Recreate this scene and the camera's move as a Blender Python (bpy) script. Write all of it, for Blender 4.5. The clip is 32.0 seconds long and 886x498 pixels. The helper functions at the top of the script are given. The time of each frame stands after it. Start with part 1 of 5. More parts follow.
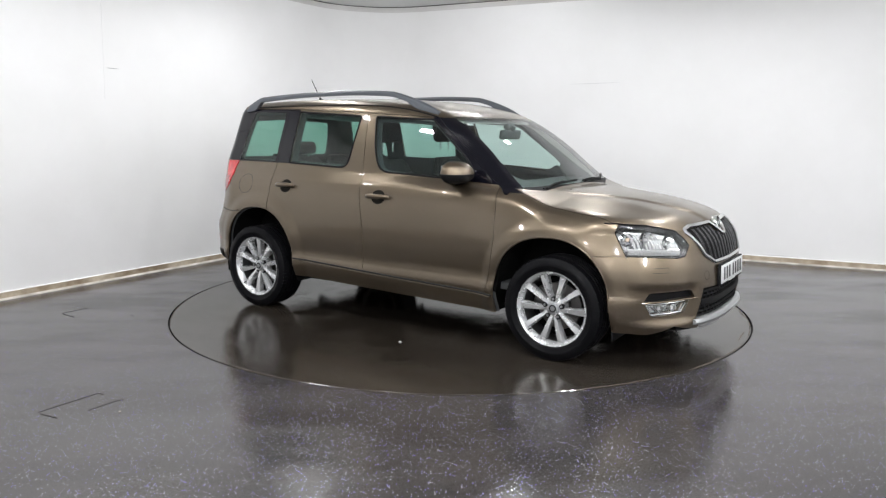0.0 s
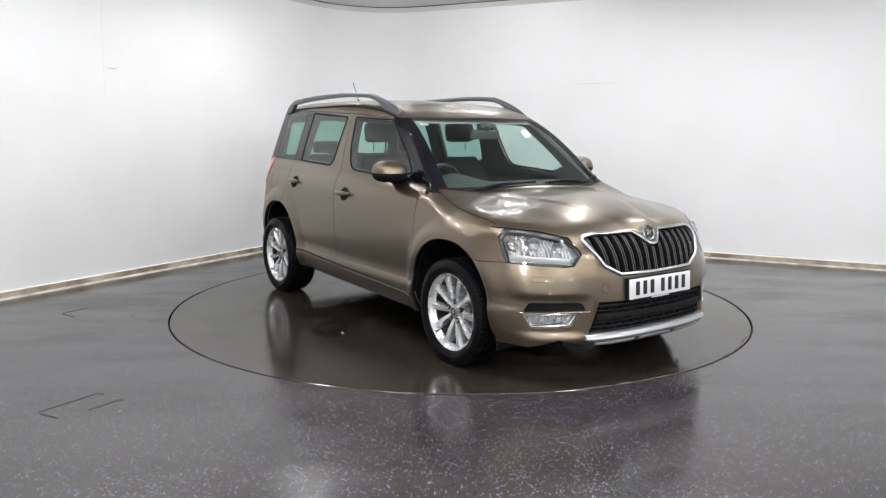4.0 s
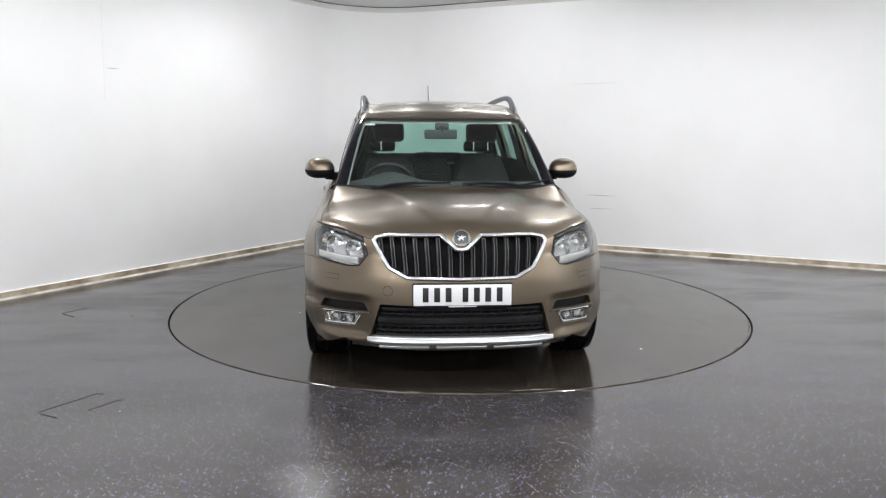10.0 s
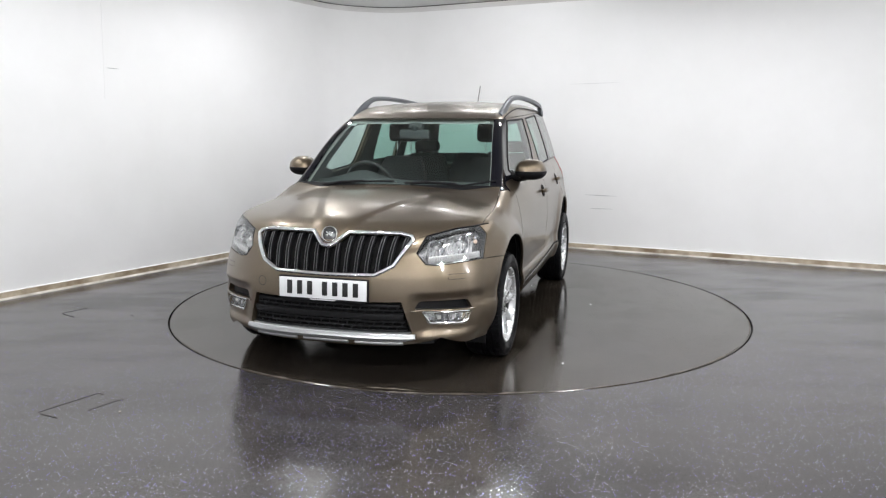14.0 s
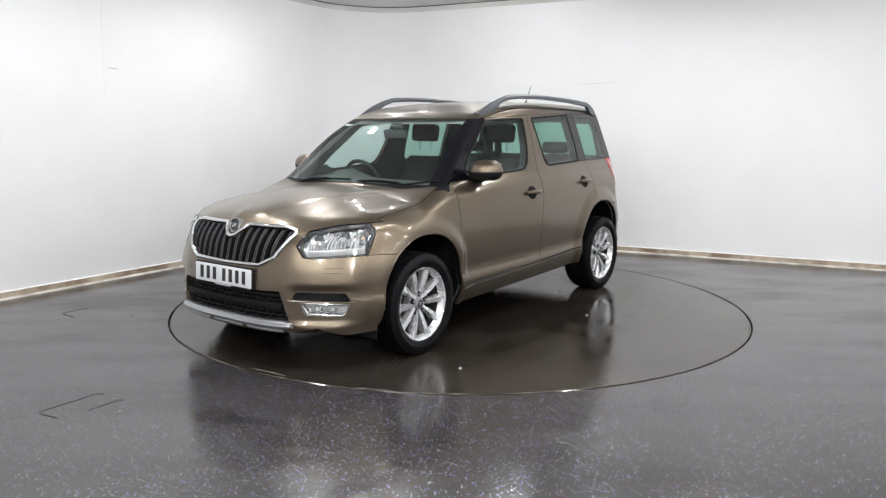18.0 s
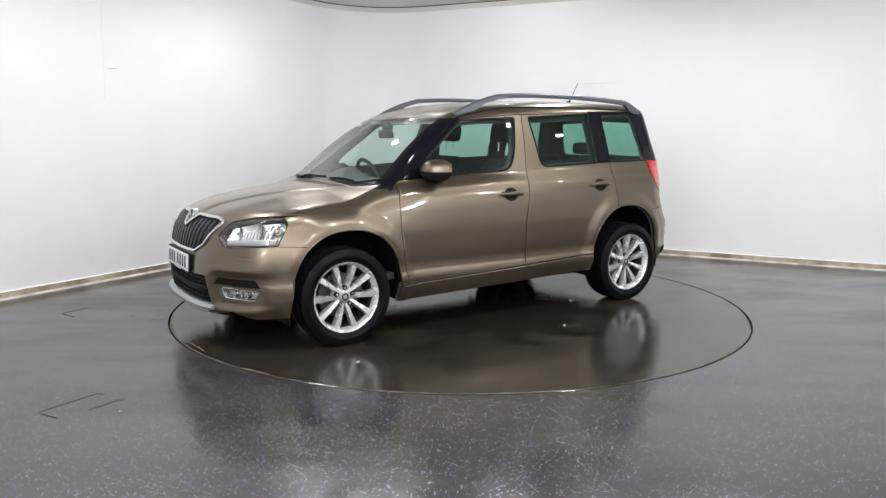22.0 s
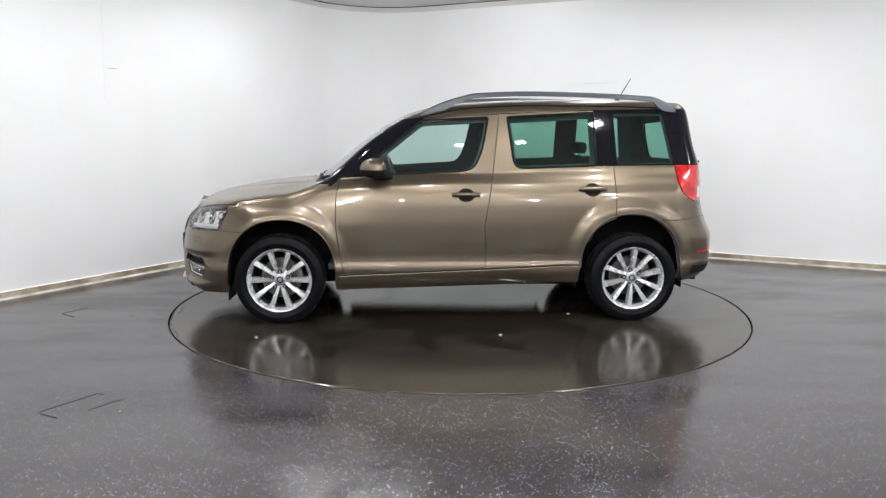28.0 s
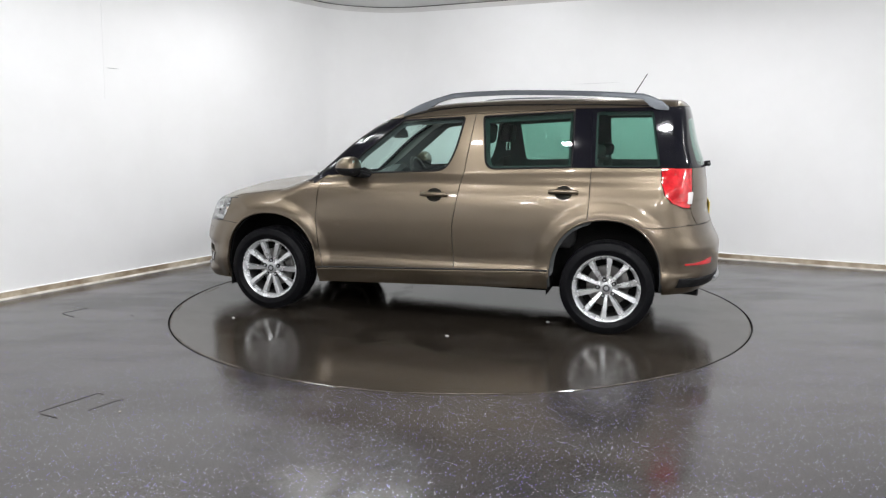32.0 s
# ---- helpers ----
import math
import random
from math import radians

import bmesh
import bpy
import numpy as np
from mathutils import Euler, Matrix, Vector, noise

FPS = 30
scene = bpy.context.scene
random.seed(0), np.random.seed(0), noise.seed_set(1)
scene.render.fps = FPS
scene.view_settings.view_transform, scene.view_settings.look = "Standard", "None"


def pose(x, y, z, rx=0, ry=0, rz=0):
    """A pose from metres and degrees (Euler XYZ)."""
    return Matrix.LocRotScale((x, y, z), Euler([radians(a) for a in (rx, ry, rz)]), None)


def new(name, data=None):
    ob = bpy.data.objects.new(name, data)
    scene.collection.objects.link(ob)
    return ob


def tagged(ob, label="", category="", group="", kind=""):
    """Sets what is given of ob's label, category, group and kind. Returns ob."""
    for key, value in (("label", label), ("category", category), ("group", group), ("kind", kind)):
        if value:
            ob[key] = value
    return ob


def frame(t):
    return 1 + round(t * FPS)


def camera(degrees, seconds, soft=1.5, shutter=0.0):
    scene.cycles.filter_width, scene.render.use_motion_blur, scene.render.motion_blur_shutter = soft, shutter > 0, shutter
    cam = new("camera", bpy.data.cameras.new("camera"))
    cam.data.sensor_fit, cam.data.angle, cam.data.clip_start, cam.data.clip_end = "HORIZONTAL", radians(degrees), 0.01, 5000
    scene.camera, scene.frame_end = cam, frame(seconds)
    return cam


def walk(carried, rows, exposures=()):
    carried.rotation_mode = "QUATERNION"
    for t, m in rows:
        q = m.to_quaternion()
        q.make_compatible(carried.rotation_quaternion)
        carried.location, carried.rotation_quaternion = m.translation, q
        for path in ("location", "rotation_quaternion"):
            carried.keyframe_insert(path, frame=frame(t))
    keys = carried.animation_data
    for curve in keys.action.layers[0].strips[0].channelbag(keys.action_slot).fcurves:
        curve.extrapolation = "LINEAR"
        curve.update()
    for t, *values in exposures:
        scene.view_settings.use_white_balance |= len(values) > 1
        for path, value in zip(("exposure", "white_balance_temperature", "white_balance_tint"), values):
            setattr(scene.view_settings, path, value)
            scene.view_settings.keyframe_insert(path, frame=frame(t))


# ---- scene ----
# A car on a slowly turning floor plate in a white studio.
# Camera: fixed on a stand, 1.385 m above the floor.
cam = camera(60.51, 32.0, soft=1.25)
EYE_POSE = Matrix.Translation((0, 0, 1.385)) @ pose(0, 0, 0, 90 - 8.822, 0, 0) @ pose(0, 0, 0, 0, 0, 0.261)
walk(cam, [(0.0, EYE_POSE), (32.0, EYE_POSE)], exposures=[(0.0, 0.0), (32.0, 0.0)])

TABLE = (0.128, 6.113)          # centre of the turning plate
TABLE_R = 2.238
CAR_OFF = (0.054, -0.180)       # car's wheelbase centre on the plate
ROOM_H = 2.944


def heading(t):
    """Degrees by which the plate has turned."""
    s = (t - 16) / 16
    return -35.292 - 5.0769 * t + 1.2864 * s * s + 0.024 * s ** 3


# world: the room is closed, only a trace of grey
world = bpy.data.worlds.new("studio")
world.use_nodes = True
world.node_tree.nodes["Background"].inputs[0].default_value = (0.8, 0.85, 0.9, 1)
world.node_tree.nodes["Background"].inputs[1].default_value = 0.02
scene.world = world

# ---- tools ----
def part(name, bm, material, parent, label="", smooth=True):
    """Links a bmesh as one mesh object under a thing or a part."""
    me = bpy.data.meshes.new(name)
    bm.normal_update()
    bm.to_mesh(me)
    bm.free()
    me.materials.append(material)
    if smooth:
        me.polygons.foreach_set("use_smooth", [True] * len(me.polygons))
        me.set_sharp_from_angle(angle=radians(38))
    ob = new(name, me)
    if parent:
        ob.parent = parent
    if label:
        ob["label"] = label
    return ob


def box(bm, centre, size, turn=None, bevel=0.0):
    """Adds a bevelled box to bm."""
    m = Matrix.Translation(centre) @ (turn or Matrix.Identity(4)) @ Matrix.Diagonal((*size, 1))
    made = bmesh.ops.create_cube(bm, size=1, matrix=m)["verts"]
    if bevel:
        edges = list({e for v in made for e in v.link_edges})
        bmesh.ops.bevel(bm, geom=edges, offset=bevel, segments=3, profile=0.5, affect="EDGES")


def rod(bm, a, b, r, r2=None, seg=12):
    """Adds a closed round bar from a to b."""
    a, b = Vector(a), Vector(b)
    m = Matrix.Translation((a + b) / 2) @ (b - a).to_track_quat("Z", "Y").to_matrix().to_4x4()
    bmesh.ops.create_cone(bm, cap_ends=True, segments=seg, radius1=r, radius2=r if r2 is None else r2, depth=(b - a).length, matrix=m)


def lathe(bm, profile, seg=64, axis="y"):
    """Spins a (radius, along) profile round an axis."""
    rings = []
    for r, h in profile:
        ring = []
        for i in range(seg):
            a = 2 * math.pi * i / seg
            c, s = r * math.cos(a), r * math.sin(a)
            ring.append(bm.verts.new({"y": (c, h, s), "z": (c, s, h), "x": (h, c, s)}[axis]))
        rings.append(ring)
    for p, q in zip(rings, rings[1:]):
        for i in range(seg):
            j = (i + 1) % seg
            bm.faces.new((p[i], p[j], q[j], q[i]))
    bmesh.ops.recalc_face_normals(bm, faces=bm.faces[:])


def tube(bm, path, radii, seg=10, flat=1.0):
    """Sweeps a round (or flattened) section along a path of points, with closed ends."""
    path = [Vector(p) for p in path]
    rings = []
    for i, p in enumerate(path):
        d = (path[min(i + 1, len(path) - 1)] - path[max(i - 1, 0)]).normalized()
        side = d.cross(Vector((0, 0, 1)))
        side = side.normalized() if side.length > 1e-4 else Vector((1, 0, 0))
        up = side.cross(d)
        r = radii[i] if isinstance(radii, (list, tuple)) else radii
        rings.append([bm.verts.new(p + side * (r * flat * math.cos(2 * math.pi * k / seg)) + up * (r * math.sin(2 * math.pi * k / seg))) for k in range(seg)])
    for a, b in zip(rings, rings[1:]):
        for k in range(seg):
            bm.faces.new((a[k], a[(k + 1) % seg], b[(k + 1) % seg], b[k]))
    bm.faces.new(rings[0][::-1])
    bm.faces.new(rings[-1])
    bmesh.ops.recalc_face_normals(bm, faces=bm.faces[:])


def prism(bm, outline, lo, hi, axis, bevel=0.0):
    """Extrudes a flat outline between lo and hi along an axis."""
    def at(a, b, h):
        return {"x": (h, a, b), "y": (a, h, b), "z": (a, b, h)}[axis]
    low = [bm.verts.new(at(a, b, lo)) for a, b in outline]
    top = [bm.verts.new(at(a, b, hi)) for a, b in outline]
    n = len(outline)
    faces = [bm.faces.new(low), bm.faces.new(top[::-1])]
    for i in range(n):
        faces.append(bm.faces.new((low[i], top[i], top[(i + 1) % n], low[(i + 1) % n])))
    bmesh.ops.recalc_face_normals(bm, faces=faces)
    if bevel:
        edges = list({e for f in faces[:2] for e in f.edges})
        bmesh.ops.bevel(bm, geom=edges, offset=bevel, segments=2, profile=0.5, affect="EDGES")


def rounded(outline, r, steps=5):
    """A polygon with its corners rounded."""
    out, n = [], len(outline)
    for i in range(n):
        p, a, b = Vector(outline[i]), Vector(outline[i - 1]), Vector(outline[(i + 1) % n])
        ri = r[i] if isinstance(r, (list, tuple)) else r
        da, db = (a - p), (b - p)
        ri = min(ri, da.length * 0.48, db.length * 0.48)
        s, e = p + da.normalized() * ri, p + db.normalized() * ri
        for k in range(steps + 1):
            t = k / steps
            q = s * (1 - t) ** 2 + p * (2 * t * (1 - t)) + e * t * t
            out.append((q.x, q.y))
    return out


# ---- materials ----
def material(name, colour, rough=0.5, metal=0.0, **more):
    m = bpy.data.materials.new(name)
    m.use_nodes = True
    b = m.node_tree.nodes["Principled BSDF"]
    b.inputs["Base Color"].default_value = (*colour, 1)
    b.inputs["Roughness"].default_value = rough
    b.inputs["Metallic"].default_value = metal
    for key, value in more.items():
        b.inputs[key.replace("_", " ")].default_value = value
    return m


def noise_node(m, scale, detail=4.0, rough=0.6, coords="Object"):
    t = m.node_tree
    co = t.nodes.new("ShaderNodeTexCoord")
    n = t.nodes.new("ShaderNodeTexNoise")
    n.inputs["Scale"].default_value, n.inputs["Detail"].default_value, n.inputs["Roughness"].default_value = scale, detail, rough
    t.links.new(co.outputs[coords], n.inputs["Vector"])
    return n


def ramp_node(m, source, stops):
    t = m.node_tree
    r = t.nodes.new("ShaderNodeValToRGB")
    while len(r.color_ramp.elements) < len(stops):
        r.color_ramp.elements.new(0.5)
    for e, (pos, col) in zip(r.color_ramp.elements, stops):
        e.position = pos
        e.color = (*col, 1) if len(col) == 3 else col
    t.links.new(source, r.inputs[0])
    return r


def vary(m, a, b, scale, lo=0.35, hi=0.65, detail=5.0):
    """Mottles the base colour between a and b."""
    r = ramp_node(m, noise_node(m, scale, detail).outputs["Fac"], [(lo, a), (hi, b)])
    m.node_tree.links.new(r.outputs[0], m.node_tree.nodes["Principled BSDF"].inputs["Base Color"])


def vary_rough(m, a, b, scale, lo=0.35, hi=0.65):
    r = ramp_node(m, noise_node(m, scale).outputs["Fac"], [(lo, (a,) * 3), (hi, (b,) * 3)])
    m.node_tree.links.new(r.outputs[0], m.node_tree.nodes["Principled BSDF"].inputs["Roughness"])


def bumpy(m, scale, strength, distance=0.01, detail=4.0):
    t = m.node_tree
    b = t.nodes.new("ShaderNodeBump")
    b.inputs["Strength"].default_value, b.inputs["Distance"].default_value = strength, distance
    t.links.new(noise_node(m, scale, detail).outputs["Fac"], b.inputs["Height"])
    t.links.new(b.outputs[0], t.nodes["Principled BSDF"].inputs["Normal"])


def paint_material():
    m = material("bronze_metallic_paint", (0.145, 0.115, 0.080), 0.33, 0.88, Coat_Weight=0.6, Coat_Roughness=0.04)
    t = m.node_tree
    b = t.nodes["Principled BSDF"]
    # metal flake: tiny cells of slightly different tone
    co = t.nodes.new("ShaderNodeTexCoord")
    v = t.nodes.new("ShaderNodeTexVoronoi")
    v.inputs["Scale"].default_value = 900
    t.links.new(co.outputs["Object"], v.inputs["Vector"])
    r = ramp_node(m, v.outputs["Color"], [(0.0, (0.134, 0.106, 0.075)), (1.0, (0.182, 0.145, 0.103))])
    t.links.new(r.outputs[0], b.inputs["Base Color"])
    return m


def wall_material():
    m = material("white_wall_paint", (0.80, 0.80, 0.80), 0.55)
    vary(m, (0.79, 0.79, 0.785), (0.83, 0.83, 0.83), 0.9)
    bumpy(m, 3.0, 0.08, 0.02, 6.0)
    return m


def floor_material(name, base, speck, wet, patch, puddle=False):
    """Dark safety vinyl with tiny pale and blue chips and a damp sheen."""
    m = material(name, base, 0.25)
    t = m.node_tree
    b = t.nodes["Principled BSDF"]
    co = t.nodes.new("ShaderNodeTexCoord")
    mott = ramp_node(m, noise_node(m, 1.3, 6.0, 0.65).outputs["Fac"], [(0.3, tuple(c * 0.68 for c in base)), (0.7, tuple(c * 1.3 for c in base))])
    v = t.nodes.new("ShaderNodeTexVoronoi")
    v.inputs["Scale"].default_value = 112
    t.links.new(co.outputs["Object"], v.inputs["Vector"])
    chip = ramp_node(m, v.outputs["Distance"], [(0.22, (1, 1, 1)), (0.25, (0, 0, 0))])
    pick = t.nodes.new("ShaderNodeSeparateColor")
    t.links.new(v.outputs["Color"], pick.inputs[0])
    few = ramp_node(m, pick.outputs[0], [(0.73, (0, 0, 0)), (0.74, (1, 1, 1))])
    mul = t.nodes.new("ShaderNodeMath")
    mul.operation = "MULTIPLY"
    t.links.new(chip.outputs[0], mul.inputs[0])
    t.links.new(few.outputs[0], mul.inputs[1])
    amount = t.nodes.new("ShaderNodeMath")
    amount.operation = "MULTIPLY"
    amount.inputs[1].default_value = speck
    t.links.new(mul.outputs[0], amount.inputs[0])
    hue = ramp_node(m, pick.outputs[1], [(0.25, (0.78, 0.78, 0.92)), (0.5, (0.24, 0.16, 0.95)), (0.9, (0.60, 0.60, 0.90))])
    mix = t.nodes.new("ShaderNodeMix")
    mix.data_type = "RGBA"
    t.links.new(amount.outputs[0], mix.inputs["Factor"])
    t.links.new(mott.outputs[0], mix.inputs["A"])
    t.links.new(hue.outputs[0], mix.inputs["B"])
    t.links.new(mix.outputs["Result"], b.inputs["Base Color"])
    # damp patches, drawn out along the sweep of a mop
    n = noise_node(m, patch[0], 6.0)
    mp = t.nodes.new("ShaderNodeMapping")
    mp.inputs["Rotation"].default_value = (0, 0, patch[3])
    mp.inputs["Scale"].default_value = (1.0, patch[4], 1.0)
    t.links.new(co.outputs["Object"], mp.inputs["Vector"])
    t.links.new(mp.outputs[0], n.inputs["Vector"])
    r = ramp_node(m, n.outputs["Fac"], [(patch[1], (wet[0],) * 3), (patch[2], (wet[1],) * 3)])
    rough_out = r.outputs[0]
    if puddle:
        # standing water in the middle, drier towards the edge
        far = t.nodes.new("ShaderNodeVectorMath")
        far.operation = "LENGTH"
        t.links.new(co.outputs["Object"], far.inputs[0])
        add = t.nodes.new("ShaderNodeMath")
        add.operation = "MULTIPLY_ADD"
        add.inputs[1].default_value = 0.20
        t.links.new(far.outputs["Value"], add.inputs[0])
        t.links.new(noise_node(m, 2.4, 6.0).outputs["Fac"], add.inputs[2])
        pool = ramp_node(m, add.outputs[0], [(0.715, (0.0,) * 3), (0.735, (1.0,) * 3)])
        mul2 = t.nodes.new("ShaderNodeMix")
        mul2.data_type = "FLOAT"
        mul2.inputs[2].default_value = 0.025
        t.links.new(pool.outputs[0], mul2.inputs[0])
        t.links.new(r.outputs[0], mul2.inputs[3])
        rough_out = mul2.outputs[0]
        soaked = t.nodes.new("ShaderNodeMix")
        soaked.data_type = "RGBA"
        soaked.inputs["A"].default_value = tuple(c * 0.65 for c in base) + (1,)
        t.links.new(pool.outputs[0], soaked.inputs["Factor"])
        t.links.new(mix.outputs["Result"], soaked.inputs["B"])
        t.links.new(soaked.outputs["Result"], b.inputs["Base Color"])
    t.links.new(rough_out, b.inputs["Roughness"])
    bump = t.nodes.new("ShaderNodeBump")
    bump.inputs["Strength"].default_value, bump.inputs["Distance"].default_value = 0.06, 0.004
    t.links.new(noise_node(m, 140, 3.0).outputs["Fac"], bump.inputs["Height"])
    t.links.new(bump.outputs[0], b.inputs["Normal"])
    return m


def glass_material(name, colour, rough=0.0):
    """Thin tinted pane: see-through with a mirror-like face."""
    m = bpy.data.materials.new(name)
    m.use_nodes = True
    t = m.node_tree
    t.nodes.clear()
    out = t.nodes.new("ShaderNodeOutputMaterial")
    tr = t.nodes.new("ShaderNodeBsdfTransparent")
    tr.inputs[0].default_value = (*colour, 1)
    gl = t.nodes.new("ShaderNodeBsdfGlossy")
    gl.inputs["Roughness"].default_value = rough
    gl.inputs["Color"].default_value = (1, 1, 1, 1)
    lw = t.nodes.new("ShaderNodeLayerWeight")
    lw.inputs["Blend"].default_value = 0.5
    power = t.nodes.new("ShaderNodeMath")
    power.operation = "POWER"
    power.inputs[1].default_value = 5.0
    t.links.new(lw.outputs["Facing"], power.inputs[0])
    gloss = t.nodes.new("ShaderNodeMath")
    gloss.operation = "MULTIPLY_ADD"
    gloss.inputs[1].default_value, gloss.inputs[2].default_value = 0.92, 0.06
    t.links.new(power.outputs[0], gloss.inputs[0])
    mx = t.nodes.new("ShaderNodeMixShader")
    t.links.new(gloss.outputs[0], mx.inputs[0])
    t.links.new(tr.outputs[0], mx.inputs[1])
    t.links.new(gl.outputs[0], mx.inputs[2])
    t.links.new(mx.outputs[0], out.inputs[0])
    return m


def glow_material(name, colour, strength):
    m = bpy.data.materials.new(name)
    m.use_nodes = True
    b = m.node_tree.nodes["Principled BSDF"]
    b.inputs["Base Color"].default_value = (0.8, 0.8, 0.8, 1)
    b.inputs["Emission Color"].default_value = (*colour, 1)
    b.inputs["Emission Strength"].default_value = strength
    return m


PAINT = paint_material()
WALL = wall_material()
CEILING = material("ceiling_panel_grey", (0.76, 0.76, 0.76), 0.7)
vary(CEILING, (0.73, 0.73, 0.73), (0.79, 0.79, 0.785), 2.0)
FLOOR = floor_material("speckled_grey_vinyl", (0.043, 0.039, 0.038), 0.9, (0.10, 0.26), (0.8, 0.38, 0.60, -0.98, 3.2))
PLATE = floor_material("worn_brown_grey_plate", (0.030, 0.0245, 0.019), 0.10, (0.10, 0.20), (1.6, 0.40, 0.60, 0.4, 1.8), True)
WOOD = material("stained_skirting_wood", (0.42, 0.34, 0.24), 0.6)
vary(WOOD, (0.22, 0.16, 0.10), (0.62, 0.54, 0.42), 4.0)
WORN = material("worn_plate_edge", (0.2, 0.18, 0.15), 0.7, Specular_IOR_Level=0.25)
vary(WORN, (0.03, 0.026, 0.022), (0.19, 0.165, 0.14), 14.0)
PALE = material("pale_floor_sealant", (0.62, 0.58, 0.50), 0.6)
vary(PALE, (0.35, 0.32, 0.28), (0.75, 0.72, 0.66), 6.0)
# near-black for joints and gaps, their shade held in the colour
DARK_GAP = material("dark_gap_shade", (0.012, 0.011, 0.010), 0.8)
GLOSS_BLACK = material("gloss_black_trim", (0.004, 0.004, 0.007), 0.05, 0.0, Specular_IOR_Level=0.4)
BLACK = material("textured_black_plastic", (0.008, 0.008, 0.009), 0.6, Specular_IOR_Level=0.16)
bumpy(BLACK, 400, 0.15, 0.001)
LINER = material("wheel_arch_felt", (0.006, 0.006, 0.006), 0.9, Specular_IOR_Level=0.1)
bumpy(LINER, 60, 0.4, 0.006)
RUBBER = material("tyre_rubber", (0.004, 0.004, 0.005), 0.5, Specular_IOR_Level=0.10)
vary_rough(RUBBER, 0.28, 0.6, 14)
bumpy(RUBBER, 260, 0.15, 0.001)
ALLOY = material("silver_alloy_paint", (0.66, 0.67, 0.68), 0.32, 0.60, Coat_Weight=0.4)
vary_rough(ALLOY, 0.2, 0.3, 15)
STEEL = material("worn_brake_steel", (0.17, 0.165, 0.16), 0.35, 0.9)
# rim barrel: shade behind the spokes put into its colour
BARREL = material("shaded_barrel", (0.05, 0.05, 0.052), 0.5, 0.5)
CHROME = material("chrome_trim", (0.66, 0.67, 0.68), 0.14, 1.0)
SATIN = material("satin_silver_trim", (0.42, 0.43, 0.44), 0.33, 0.85)
RAIL = material("grey_painted_rail", (0.098, 0.107, 0.120), 0.42, 0.3)
GLASS = glass_material("green_tinted_glass", (0.77, 0.92, 0.88))
SCREEN = glass_material("clear_windscreen_glass", (0.82, 0.93, 0.90))
PRIVACY = glass_material("dark_tinted_glass", (0.43, 0.67, 0.59))
LENS = glass_material("clear_lamp_lens", (0.97, 0.98, 0.98))
FABRIC = material("charcoal_seat_fabric", (0.023, 0.023, 0.024), 0.9)
CABIN = material("dark_cabin_plastic", (0.072, 0.076, 0.078), 0.65)
PILLAR_CLOTH = material("light_grey_headlining", (0.50, 0.50, 0.48), 0.9)
RED_LENS = material("red_lamp_lens", (0.50, 0.010, 0.014), 0.08, 0.0, Coat_Weight=1.0)
vary(RED_LENS, (0.34, 0.005, 0.008), (0.62, 0.014, 0.020), 16.0)
WHITE_LENS = material("clear_reversing_lens", (0.75, 0.72, 0.70), 0.12, 0.0, Coat_Weight=1.0)
AMBER = material("amber_bulb", (0.60, 0.46, 0.36), 0.2)
PLATE_WHITE = material("white_reflective_plate", (0.72, 0.73, 0.74), 0.35)
PLATE_YELLOW = material("yellow_reflective_plate", (0.75, 0.55, 0.05), 0.35)
INK = material("black_plate_ink", (0.01, 0.01, 0.01), 0.4)
BULB = material("frosted_bulb", (0.45, 0.45, 0.45), 0.15)
LED = glow_material("led_panel_glow", (0.97, 0.99, 1.0), 14.0)
WHITE_METAL = material("white_lamp_frame", (0.8, 0.8, 0.8), 0.4)
GRILLE_SLAT = material("dark_gloss_slat", (0.007, 0.007, 0.008), 0.45, 0.0, Specular_IOR_Level=0.22)
BADGE_FACE = material("badge_enamel", (0.05, 0.052, 0.055), 0.25, 0.4)
LAMP_GREY = material("lamp_housing_dark_chrome", (0.36, 0.365, 0.37), 0.2, 0.8)
SLAT_EDGE = material("satin_slat_edge", (0.085, 0.085, 0.09), 0.40, 0.7)
LAMP_MIRROR = material("lamp_reflector_chrome", (0.74, 0.745, 0.75), 0.14, 0.95)
LAMP_STRIP = material("ribbed_lamp_strip", (0.62, 0.62, 0.62), 0.25, 0.6)
MIRROR = material("mirror_glass", (0.9, 0.9, 0.9), 0.01, 1.0)
LEATHER = material("dark_leather", (0.02, 0.02, 0.02), 0.4)
COVING = material("grey_coving", (0.62, 0.61, 0.60), 0.6)
vary(COVING, (0.58, 0.57, 0.56), (0.66, 0.65, 0.64), 2.0)
GRIP = material("shaded_grip_paint", (0.010, 0.009, 0.007), 0.8, Specular_IOR_Level=0.15)
JOINT = material("worn_dark_joint", (0.016, 0.014, 0.012), 0.6)
SCUFF = material("grey_scuff_mark", (0.42, 0.42, 0.43), 0.6)
FAINT = material("faint_wall_scratch", (0.66, 0.66, 0.66), 0.6)

